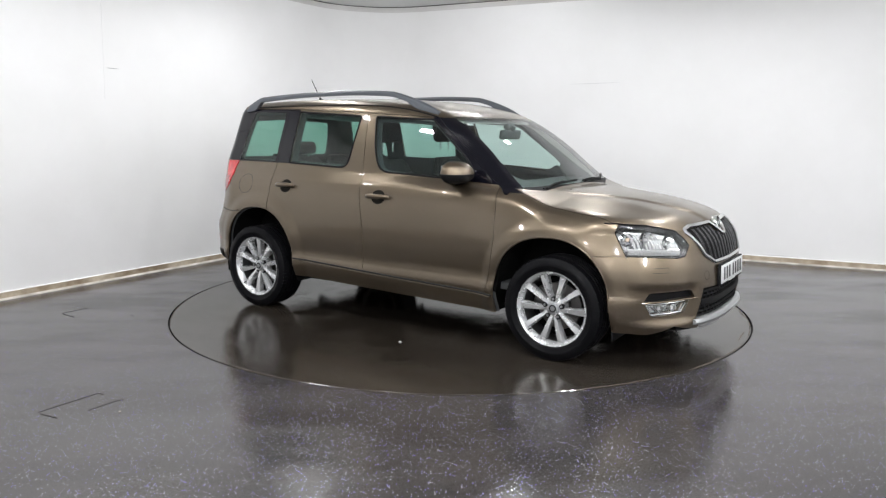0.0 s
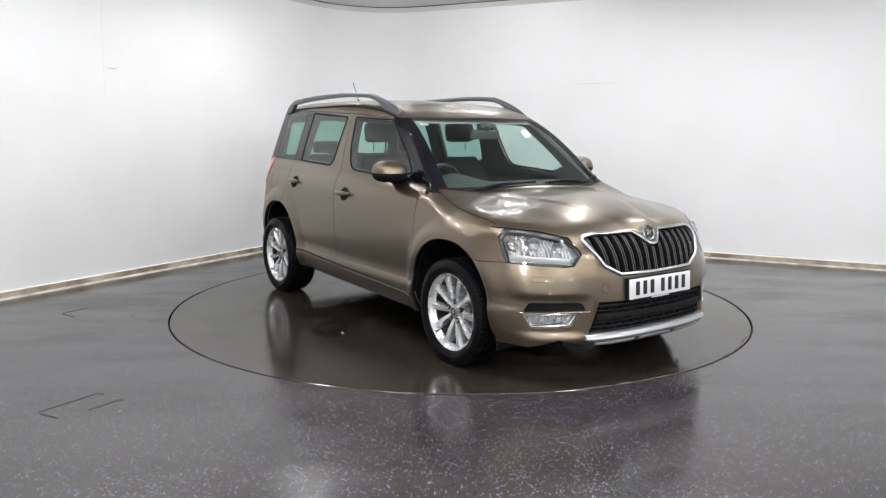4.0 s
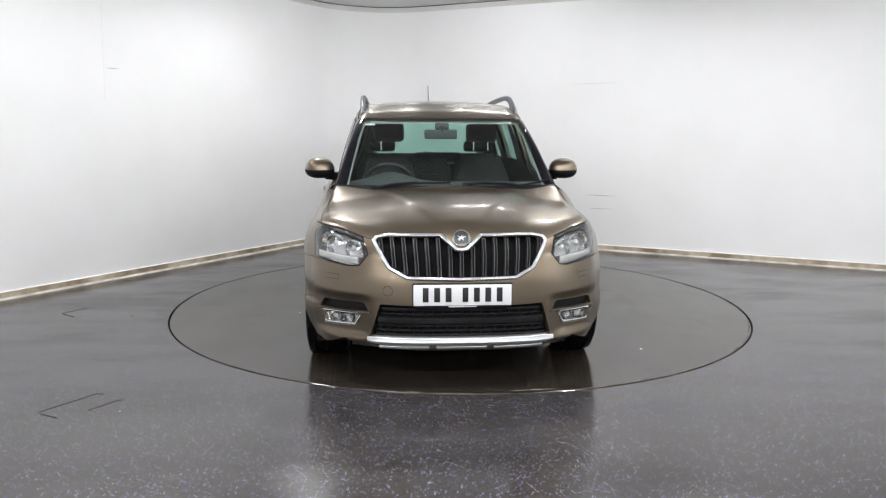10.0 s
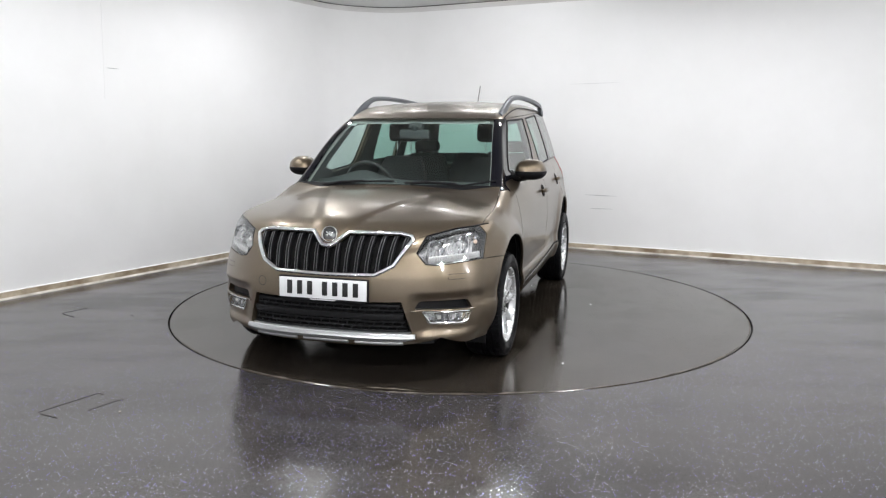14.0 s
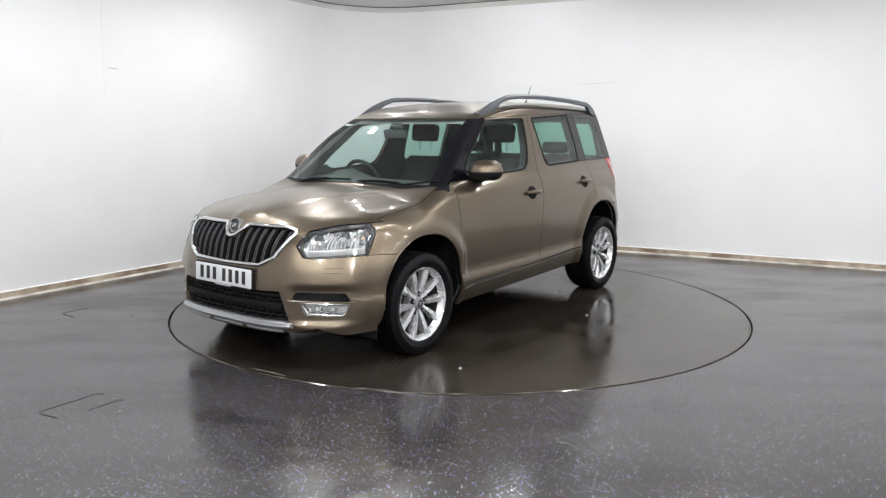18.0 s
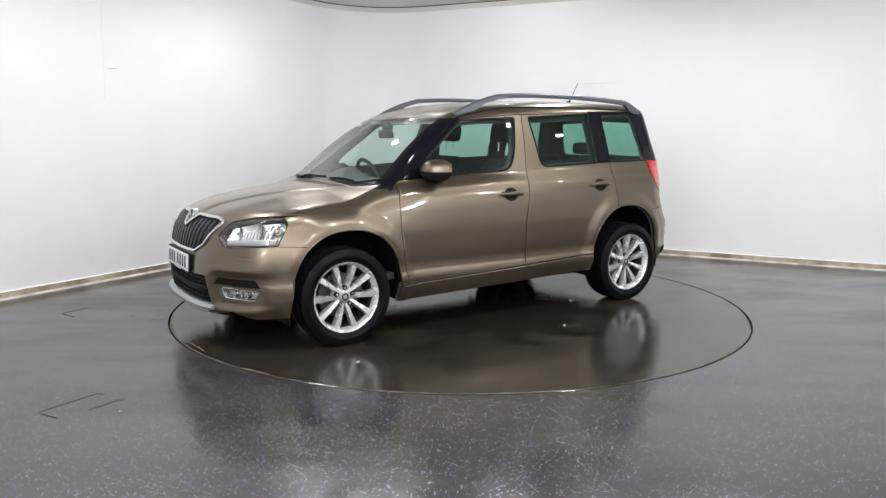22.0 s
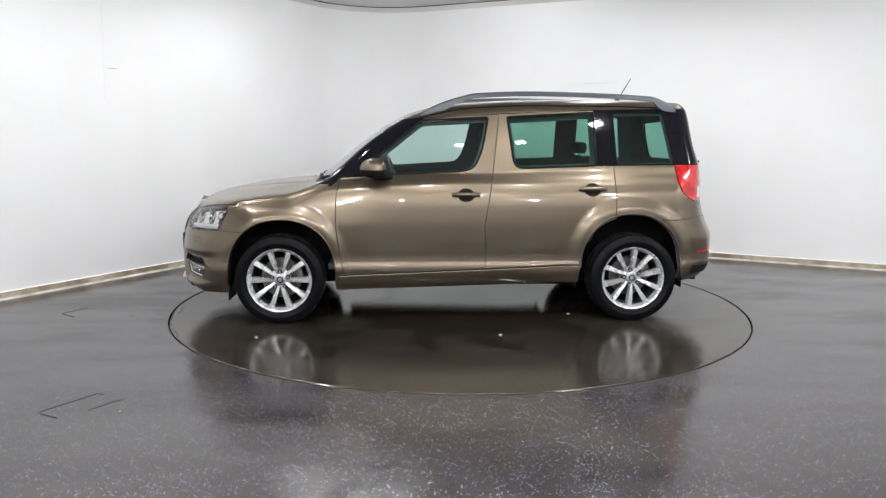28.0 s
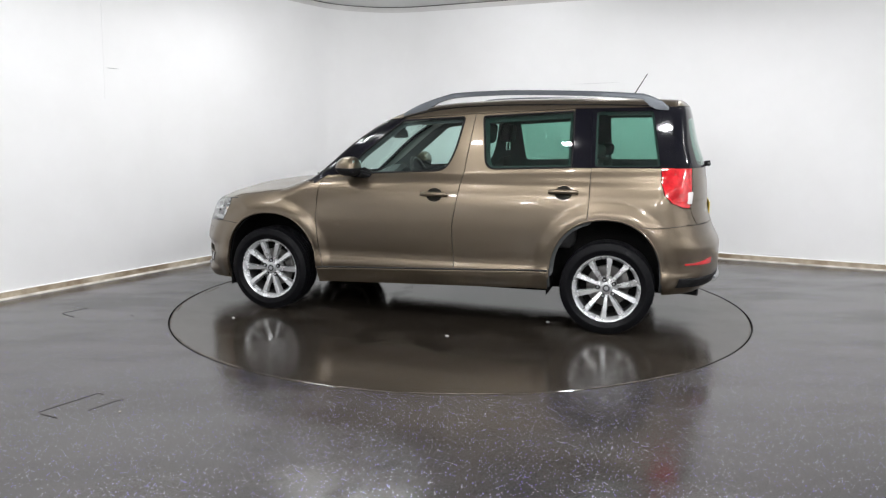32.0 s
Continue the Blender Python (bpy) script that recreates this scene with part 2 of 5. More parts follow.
# ---- the room ----
def room_outline(inset=0.0):
    """Plan of the studio: a wide corner with a swept curve at the far end, closed behind the camera."""
    a, b, c = Vector((-5.660, 2.664)), Vector((-1.082, 10.356)), Vector((7.820, 6.005))
    da, dc = (a - b).normalized(), (c - b).normalized()
    half = math.acos(max(-1, min(1, da.dot(dc)))) / 2
    r = 1.0
    back = r / math.tan(half)
    centre = b + (da + dc).normalized() * (r / math.sin(half))
    start, end = b + da * back, b + dc * back
    t0 = math.atan2(start.y - centre.y, start.x - centre.x)
    t1 = math.atan2(end.y - centre.y, end.x - centre.x)
    pts = [Vector((-5.9, -5.5)), Vector((-5.900, 2.260)), start]
    for i in range(1, 24):
        t = t0 + (t1 - t0) * i / 24
        pts.append(centre + Vector((math.cos(t), math.sin(t))) * r)
    pts += [end, Vector((7.000, 6.406)), Vector((7.0, -5.5))]
    if not inset:
        return pts
    out, n = [], len(pts)
    for i, p in enumerate(pts):
        u, w = (p - pts[i - 1]).normalized(), (pts[(i + 1) % n] - p).normalized()
        nu, nw = Vector((u.y, -u.x)), Vector((w.y, -w.x))
        m = (nu + nw) / (1 + nu.dot(nw))
        out.append(p + m * inset)
    return out


def ring_wall(name, inner, outer, z0, z1, mat_, label):
    """A closed band of wall between two outlines."""
    bm = bmesh.new()
    n = len(inner)
    v = [[bm.verts.new((p.x, p.y, z)) for p in line] for line, z in ((inner, z0), (inner, z1), (outer, z1), (outer, z0))]
    for k in range(4):
        a, b = v[k], v[(k + 1) % 4]
        for i in range(n):
            j = (i + 1) % n
            bm.faces.new((a[i], a[j], b[j], b[i]))
    bmesh.ops.recalc_face_normals(bm, faces=bm.faces[:])
    return tagged(part(name, bm, mat_, None), label, kind="structure")


ring_wall("wall", room_outline(), room_outline(-0.12), 0.0, ROOM_H, WALL, "white painted studio walls with a swept corner")


def skirting():
    inner = room_outline(0.022)
    ob = ring_wall("baseboard", inner, room_outline(-0.002), 0.012, 0.062, WOOD, "scuffed wooden skirting board along the wall")
    bm = bmesh.new()
    a, b = room_outline(0.045), room_outline(0.022)
    n = len(a)
    lo, mid = [bm.verts.new((p.x, p.y, 0.001)) for p in a], [bm.verts.new((p.x, p.y, 0.016)) for p in b]
    for i in range(n):
        bm.faces.new((lo[i], lo[(i + 1) % n], mid[(i + 1) % n], mid[i]))
    part("sealant_bead", bm, PALE, ob, "pale bead of sealant along the floor")
    bm = bmesh.new()
    a, b = room_outline(0.023), room_outline(-0.001)
    lo, mid = [bm.verts.new((p.x, p.y, 0.060)) for p in a], [bm.verts.new((p.x, p.y, 0.068)) for p in b]
    for i in range(n):
        bm.faces.new((lo[i], lo[(i + 1) % n], mid[(i + 1) % n], mid[i]))
    part("top_bead", bm, WALL, ob, "white painted bead along the top")


skirting()


def wall_marks():
    """Seam, scuffs and scratches on the two far walls."""
    wall = bpy.data.objects["wall"]
    left = (Vector((-5.660, 2.664)), Vector((-1.082, 10.356)))
    right = (Vector((-1.082, 10.356)), Vector((7.820, 6.005)))
    for nm, (a, b), u0, z0, u1, z1, w, m_ in (
            ("wall_seam", left, 5.064, 1.663, 5.089, 2.825, 0.012, WALL),
            ("scratch", left, 5.099, 1.938, 5.226, 1.936, 0.007, SCUFF),
            ("scratch", right, 2.844, 1.935, 3.441, 1.943, 0.008, FAINT),
            ("scratch", right, 3.076, 0.648, 3.451, 0.643, 0.008, SCUFF),
            ("scratch", right, 3.137, 0.488, 3.421, 0.490, 0.006, SCUFF),
            ("scratch", right, 5.064, 0.077, 5.321, 0.081, 0.012, FAINT)):
        d = (b - a).normalized()
        inner = Vector((d.y, -d.x))
        p, q = a + d * u0 + inner * 0.001, a + d * u1 + inner * 0.001
        bm = bmesh.new()
        rows = []
        across = Vector((0, 0, 1)) if abs(u1 - u0) > abs(z1 - z0) else Vector((d.x, d.y, 0))
        for i in range(9):
            t = i / 8
            c = Vector((*(p + (q - p) * t), z0 + (z1 - z0) * t))
            h = w * 0.5 * (1 if nm == "wall_seam" else math.sin(math.pi * (0.08 + 0.84 * t)))
            rows.append([bm.verts.new(c + across * e + Vector((inner.x, inner.y, 0)) * o) for e, o in ((-h, 0), (-h * 0.4, 0.002), (h * 0.4, 0.002), (h, 0))])
        for r, s_ in zip(rows, rows[1:]):
            for k in range(3):
                bm.faces.new((r[k], r[k + 1], s_[k + 1], s_[k]))
        bmesh.ops.recalc_face_normals(bm, faces=bm.faces[:])
        part(nm, bm, m_, wall)


wall_marks()
ring_wall("trim", room_outline(0.006), room_outline(-0.002), ROOM_H - 0.068, ROOM_H - 0.008, COVING, "grey band along the top of the wall")
ring_wall("trim", room_outline(0.012), room_outline(-0.002), ROOM_H - 0.008, ROOM_H - 0.001, DARK_GAP, "dark shadow joint below the ceiling")


def floor_sheet():
    """Floor with a round opening for the turning plate."""
    bm = bmesh.new()
    ring = 128
    hole = []
    for i in range(ring):
        a = 2 * math.pi * i / ring
        hole.append(Vector((TABLE[0] + (TABLE_R + 0.013) * math.cos(a), TABLE[1] + (TABLE_R + 0.013) * math.sin(a))))
    inner = [bm.verts.new((p.x, p.y, 0)) for p in hole]
    down = [bm.verts.new((p.x, p.y, -0.06)) for p in hole]
    outer = []
    for i in range(ring):
        a = 2 * math.pi * i / ring
        c, s = math.cos(a), math.sin(a)
        k = min((8.6 - TABLE[0] if c > 0 else 6.8 + TABLE[0]) / max(abs(c), 1e-6), (10.6 - TABLE[1] if s > 0 else 6.6 + TABLE[1]) / max(abs(s), 1e-6))
        outer.append(bm.verts.new((TABLE[0] + c * k, TABLE[1] + s * k, 0)))
    for i in range(ring):
        j = (i + 1) % ring
        bm.faces.new((inner[i], outer[i], outer[j], inner[j]))
        bm.faces.new((down[i], inner[i], inner[j], down[j]))
    ob = tagged(part("floor", bm, FLOOR, None, smooth=False), "dark grey speckled vinyl floor, damp and glossy", kind="structure")
    pit = bmesh.new()
    bmesh.ops.create_circle(pit, cap_ends=True, segments=96, radius=TABLE_R + 0.02, matrix=Matrix.Translation((*TABLE, -0.06)))
    part("pit_bottom", pit, DARK_GAP, ob)
    # worn joints of two floor hatches, broken in places
    for a, b, w in (((-2.00, 3.59), (-1.83, 3.87), 0.004), ((-1.83, 3.87), (-1.79, 3.85), 0.004), ((-1.655, 3.775), (-1.69, 3.75), 0.007), ((-1.69, 3.75), (-1.765, 3.62), 0.004), ((-1.98, 3.57), (-1.87, 3.515), 0.004), ((-2.90, 5.64), (-2.79, 5.82), 0.006), ((-2.88, 5.62), (-2.75, 5.52), 0.006), ((-2.36, 5.60), (-2.32, 5.56), 0.005)):
        bm = bmesh.new()
        p, q = Vector((*a, 0.0008)), Vector((*b, 0.0008))
        d = q - p
        box(bm, (p + q) / 2, (d.length, w, 0.0016), Matrix.Rotation(math.atan2(d.y, d.x), 4, "Z"))
        part("hatch_joint", bm, JOINT, ob)
    for x, y in ((-1.60, 3.60), (3.9, 6.55), (3.75, 6.1)):
        bm = bmesh.new()
        bmesh.ops.create_icosphere(bm, subdivisions=1, radius=0.006, matrix=Matrix.Translation((x, y, 0.003)) @ Matrix.Diagonal((1, 1.4, 0.6, 1)))
        part("grit", bm, PALE if y < 5 else JOINT, ob)


floor_sheet()

bm = bmesh.new()
pts = room_outline(-0.12)
low = [bm.verts.new((p.x, p.y, ROOM_H)) for p in pts]
top = [bm.verts.new((p.x, p.y, ROOM_H + 0.1)) for p in pts]
bm.faces.new(low[::-1])
bm.faces.new(top)
for i in range(len(pts)):
    bm.faces.new((low[i], low[(i + 1) % len(pts)], top[(i + 1) % len(pts)], top[i]))
bmesh.ops.recalc_face_normals(bm, faces=bm.faces[:])
tagged(part("ceiling", bm, CEILING, None, smooth=False), "grey ceiling over the studio", kind="structure")


def dome_lamp(x, y, r, watts):
    """A round ceiling lamp: white base ring, glowing dome, and its light just below."""
    root = new("ceiling_light")
    root.matrix_world = pose(x, y, ROOM_H)
    tagged(root, "small round white LED ceiling lamp, all but the corner row added as fill", "ceiling lamp", "studio ceiling lamps")
    bm = bmesh.new()
    lathe(bm, [(r * 0.8, 0.0), (r * 1.25, 0.0), (r * 1.25, -0.018), (r * 1.15, -0.026), (r * 0.8, -0.026)], 24, "z")
    part("base_ring", bm, WHITE_METAL, root)
    bm = bmesh.new()
    lathe(bm, [(0.0001, -0.034), (r * 0.5, -0.032), (r * 0.8, -0.024), (r * 0.82, -0.004)], 24, "z")
    part("diffuser", bm, LED, root, "glowing white dome")
    lamp = bpy.data.lights.new("dome_light", "POINT")
    lamp.shadow_soft_size, lamp.energy, lamp.color = r, watts, (0.975, 0.985, 1.0)
    ob = new("dome_light", lamp)
    ob.matrix_world = pose(x, y, ROOM_H - 0.05 - r)


def led_panel(x, y, turn, size, watts):
    """A square ceiling lamp: white frame, glowing panel, and its light."""
    root = new("ceiling_light")
    root.matrix_world = pose(x, y, ROOM_H - 0.03, 0, 0, turn)
    tagged(root, "square white LED ceiling panel, ring inferred, wall rows added as fill", "ceiling lamp", "studio ceiling lamps")
    bm = bmesh.new()
    for cx, cy, lx, ly in ((0, size / 2, size + 0.04, 0.02), (0, -size / 2, size + 0.04, 0.02), (size / 2, 0, 0.02, size), (-size / 2, 0, 0.02, size)):
        box(bm, (cx, cy, 0.0), (lx, ly, 0.05), bevel=0.003)
    part("frame", bm, WHITE_METAL, root)
    bm = bmesh.new()
    box(bm, (0, 0, 0.0), (size - 0.022, size - 0.022, 0.012))
    part("diffuser", bm, LED, root, "glowing white diffuser")
    lamp = bpy.data.lights.new("panel_light", "AREA")
    lamp.shape, lamp.size, lamp.energy, lamp.color = "SQUARE", size, watts, (0.975, 0.985, 1.0)
    ob = new("panel_light", lamp)
    ob.matrix_world = pose(x, y, ROOM_H - 0.06, 0, 0, turn)


# a ring of square panels before the plate
for lx, ly, turn, watts in ((-2.93, 5.30, 10, 7), (-2.25, 4.35, 30, 16), (-0.93, 3.60, 60, 20), (0.10, 3.30, 90, 20), (1.22, 3.50, 115, 20), (1.95, 4.10, 135, 19), (2.75, 5.15, 160, 17)):
    led_panel(lx, ly, turn, 0.11, watts)
# unseen fill panels, added to even out both far walls
for lx, ly, turn, watts in ((-2.15, 5.85, 30, 15), (-1.40, 7.30, 30, 23), (1.55, 7.20, 65, 21), (2.70, 6.55, 65, 17), (3.95, 5.75, 65, 10)):
    led_panel(lx, ly, turn, 0.11, watts)
# a row of small domes by the swept corner
for lx in (-0.90, -0.44, 0.25, 0.58, 0.84):
    dome_lamp(lx, 8.2, 0.018, 5.5)
# round fill lamps added behind the camera, out of view
for lx, ly, watts in ((-3.0, 0.4, 95), (-1.2, 0.2, 130), (1.2, 0.2, 130), (3.4, 0.6, 125), (5.6, 1.8, 80)):
    dome_lamp(lx, ly, 0.10, watts)
# further added fill, brightens the back wall that the flanks mirror
for lx in (-3.2, 0.0, 3.2):
    dome_lamp(lx, -3.3, 0.10, 95)
# one added fill dome for the right wall
dome_lamp(4.9, 4.0, 0.07, 50)


def turning_plate():
    bm = bmesh.new()
    lathe(bm, [(0.0001, 0.0), (1.0, 0.0), (TABLE_R - 0.004, 0.0), (TABLE_R, -0.003), (TABLE_R, -0.05)], 160, "z")
    ob = part("turntable", bm, PLATE, None, smooth=False)
    ob.matrix_world = pose(*TABLE, 0)
    tagged(ob, "round dark turntable plate flush with the floor", "turntable")
    # worn pale edge in broken arcs: start, end (degrees), width, distance from the rim
    for k, (d0, d1, wide, inset) in enumerate(((316, 336, 0.007, 0), (340, 362, 0.016, 0), (2, 9, 0.020, 0.030), (4, 22, 0.012, 0), (20, 27, 0.026, 0.006), (26, 40, 0.009, 0), (42, 58, 0.014, 0), (55, 71, 0.018, 0.003), (74, 96, 0.010, 0), (97, 112, 0.010, 0.004), (124, 141, 0.012, 0), (165, 182, 0.006, 0), (214, 236, 0.007, 0), (262, 280, 0.006, 0))):
        bm = bmesh.new()
        rows = []
        for i in range(41):
            a = radians(d0 + (d1 - d0) * i / 40)
            w = 0.002 + wide * math.sin(math.pi * i / 40) * max(0.1, 0.55 + 0.9 * noise.noise((a * 30, k, 0)))
            outer = TABLE_R - 0.004 - inset - 0.4 * inset * math.sin(a * 17)
            rows.append([bm.verts.new((r * math.cos(a), r * math.sin(a), 0.0008)) for r in (outer - w, outer)])
        for p, q in zip(rows, rows[1:]):
            bm.faces.new((p[0], p[1], q[1], q[0]))
        part("worn_edge", bm, WORN, ob)
    for x, y in ((-0.21, 1.055), (-0.81, 0.468), (0.35, -1.25), (1.45, 1.05)):
        bm = bmesh.new()
        bmesh.ops.create_icosphere(bm, subdivisions=1, radius=0.009, matrix=Matrix.Translation((x, y, 0.003)) @ Matrix.Diagonal((1.5, 0.8, 0.5, 1)))
        part("paper_scrap", bm, PLATE_WHITE, ob)
    return ob


turntable = turning_plate()

# ---- the car's form: x forward, y to its left, z up, from the middle of the wheelbase on the ground ----
def curve(*knots):
    """A smooth monotone curve through knots."""
    xs, ys = np.array(knots, float).T
    d = np.diff(ys) / np.diff(xs)
    m = np.empty(len(xs))
    m[0], m[-1] = d[0], d[-1]
    for i in range(1, len(xs) - 1):
        m[i] = 0 if d[i - 1] * d[i] <= 0 else 2 * d[i - 1] * d[i] / (d[i - 1] + d[i])

    def at(x):
        x = np.clip(x, xs[0], xs[-1])
        i = np.clip(np.searchsorted(xs, x) - 1, 0, len(d) - 1)
        h = xs[i + 1] - xs[i]
        t = (x - xs[i]) / h
        return (2 * t ** 3 - 3 * t ** 2 + 1) * ys[i] + (t ** 3 - 2 * t ** 2 + t) * h * m[i] + (3 * t ** 2 - 2 * t ** 3) * ys[i + 1] + (t ** 3 - t ** 2) * h * m[i + 1]
    return at


def step(a, b, x):
    t = np.clip((x - a) / (b - a), 0, 1)
    return t * t * (3 - 2 * t)


def smax(a, b, r):
    """Intersection with a rounded edge of radius r."""
    u, v = np.maximum(a + r, 0), np.maximum(b + r, 0)
    return np.sqrt(u * u + v * v) + np.minimum(-r, np.maximum(a, b))


def smin(a, b, r):
    h = np.clip(0.5 + 0.5 * (b - a) / r, 0, 1)
    return b * (1 - h) + a * h - r * h * (1 - h)


HUB_X, HUB_Z, HUB_Y = 1.289, 0.320, 0.850
TOP = curve((-2.2, 1.16), (-1.6, 1.15), (-1.0, 1.135), (-0.4, 1.12), (0.1, 1.095), (0.45, 1.068), (0.87, 1.035), (1.05, 1.012), (1.2, 1.004), (1.55, 0.965), (1.8, 0.911), (1.97, 0.852), (2.10, 0.77))
NOSE = curve((0.16, 1.96), (0.22, 2.08), (0.30, 2.115), (0.45, 2.115), (0.58, 2.105), (0.68, 2.082), (0.80, 2.048), (0.90, 1.978), (1.0, 1.85))
NOSE_BOW = curve((0.2, 0.58), (0.5, 0.60), (0.8, 0.74), (1.0, 0.74))
SIDE = curve((0.16, 0.780), (0.24, 0.806), (0.30, 0.838), (0.36, 0.860), (0.395, 0.866), (0.42, 0.864), (0.445, 0.855), (0.48, 0.8535), (0.54, 0.861), (0.62, 0.8695), (0.72, 0.8735), (0.84, 0.869), (0.93, 0.857), (1.0, 0.834), (1.06, 0.802), (1.2, 0.76))
REAR = curve((0.2, -1.83), (0.28, -1.935), (0.35, -2.015), (0.46, -2.045), (0.60, -2.045), (0.70, -2.000), (0.86, -1.950), (1.13, -1.922), (1.30, -1.865), (1.55, -1.800), (1.7, -1.74))
ROOF = curve((-1.9, 1.588), (-1.72, 1.620), (-1.5, 1.632), (-1.1, 1.639), (-0.6, 1.636), (-0.2, 1.618), (0.05, 1.595), (0.26, 1.550), (0.45, 1.49), (0.7, 1.40))
SCREEN_X = curve((0.9, 1.23), (1.0, 1.095), (1.124, 0.938), (1.284, 0.745), (1.475, 0.468), (1.6, 0.27), (1.7, 0.10))


def arch_reach(x, z, side):
    """1 on the opening's edge, less inside it."""
    cx, cz, w, h = (1.270, 0.350, 0.388, 0.412) if side > 0 else (-1.268, 0.365, 0.385, 0.432)
    dz = np.maximum(z - cz, 0) / h
    dx = np.abs(x - cx) / w
    return (dx ** 2.25 + dz ** 2.25) ** (1 / 2.25)


def form(p):
    """Signed field of the car's skin: below zero inside."""
    x, y, z = p[:, 0], np.abs(p[:, 1]), p[:, 2]
    taper = 0.052 * np.clip((-x - 0.1) / 1.6, 0, 2) ** 1.6 + 0.020 * np.clip((x - 0.85) / 1.1, 0, 2) ** 2
    flare = sum(step(1.30, 1.05, arch_reach(x, z, s)) for s in (1, -1))
    side = y - (SIDE(z) - taper * 0.9 - 0.034 * step(0.35, 1.2, x) * step(0.70, 0.98, z) + flare * 0.025)
    crown = step(0.95, 1.25, x)
    edge = 0.50 - 0.10 * np.clip(x - 1.1, 0, 1)
    vee = 0.085 + 0.36 * np.clip((2.0 - x) / 0.95, 0, 1)
    ridge = 0.008 * crown * step(edge + 0.10, edge - 0.08, y) + 0.007 * crown * step(vee + 0.032, vee - 0.032, y)
    wedge = 0.006 * step(1.55, 2.0, x) * step(0.16, 0.05, y)
    top = z - (TOP(x) - crown * 0.060 * (y / 0.75) ** 2 + ridge - 0.008 * crown + wedge)
    low = smax(side, top, 0.085)
    cheek = 0.028 * step(0.525, 0.470, z) * step(0.255, 0.315, z) * step(0.46, 0.56, y) * step(0.845, 0.775, y)
    nose = (x - (NOSE(z) - NOSE_BOW(z) * y ** 3.2 - cheek)) * 0.8
    low = smax(low, nose, 0.09)
    tail = REAR(z) + 0.46 * y ** 3.4 - x
    low = smax(low, tail, 0.12)
    cabin_side = y - (0.785 - 0.30 * (z - 1.08) - 0.10 * np.maximum(z - 1.25, 0) ** 1.5 - taper * 1.05 - 0.05 * step(-0.3, 0.6, x))
    roof = z - (ROOF(x) - 0.085 * y * y)
    cabin = smax(cabin_side * 0.96, roof, 0.075)
    cabin = smax(cabin, (x - (SCREEN_X(z) - 0.18 * y * y)) * 0.56, 0.035)
    cabin = np.maximum(smax(cabin, tail, 0.06), 0.93 - z)
    return smin(low, cabin, 0.018)


def gradient(p):
    e = 0.003
    shifts = np.vstack([np.eye(3), -np.eye(3)]) * e
    v = form((p[None] + shifts[:, None]).reshape(-1, 3)).reshape(6, -1)
    return (v[:3] - v[3:]).T / (2 * e)


def normals_of(p):
    g = gradient(p)
    return g / np.linalg.norm(g, axis=1)[:, None]


def onto_skin(p, rounds=3):
    for _ in range(rounds):
        g = gradient(p)
        p = p - g * (form(p) / (g * g).sum(1))[:, None]
    return p


# ---- the skin is cut along its joints into panels ----
def half_skin():
    """Left half of the skin as a grid of points and quads."""
    lo, hi = np.array((-2.25, 0.0, 0.10)), np.array((2.30, 1.0, 1.75))
    nx, ny, nz = 250, 66, 88
    index, points, quads = {}, [], []

    def vert(i, j, k):
        key = (i, j, k)
        if key not in index:
            index[key] = len(points)
            points.append((i / nx, j / ny, k / nz))
        return index[key]
    for i in range(nx):
        for k in range(nz):
            quads.append((vert(i, ny, k), vert(i, ny, k + 1), vert(i + 1, ny, k + 1), vert(i + 1, ny, k)))
        for j in range(ny):
            quads.append((vert(i, j, nz), vert(i + 1, j, nz), vert(i + 1, j + 1, nz), vert(i, j + 1, nz)))
    for j in range(ny):
        for k in range(nz):
            quads.append((vert(nx, j, k), vert(nx, j + 1, k), vert(nx, j + 1, k + 1), vert(nx, j, k + 1)))
            quads.append((vert(0, j, k), vert(0, j, k + 1), vert(0, j + 1, k + 1), vert(0, j + 1, k)))
    p = lo + np.array(points) * (hi - lo)
    c = np.stack([np.clip(p[:, 0], -1.35, 1.40), 0 * p[:, 1], np.clip(p[:, 2], 0.55, 0.90)], 1)
    a, b = np.zeros(len(p)), np.full(len(p), 1.15)
    for _ in range(26):
        m = (a + b) / 2
        inside = form(c + (p - c) * m[:, None]) < 0
        a, b = np.where(inside, m, a), np.where(inside, b, m)
    v = c + (p - c) * ((a + b) / 2)[:, None]
    v[p[:, 1] == 0, 1] = 0
    return v, quads


def inside_poly(poly, a, b):
    """Which of the points (a, b) lie in the polygon."""
    hit = np.zeros(len(a), bool)
    n = len(poly)
    for i in range(n):
        (x1, y1), (x2, y2) = poly[i], poly[(i + 1) % n]
        if y1 == y2:
            continue
        cross = ((y1 > b) != (y2 > b)) & (a < (x2 - x1) * (b - y1) / (y2 - y1) + x1)
        hit ^= cross
    return hit


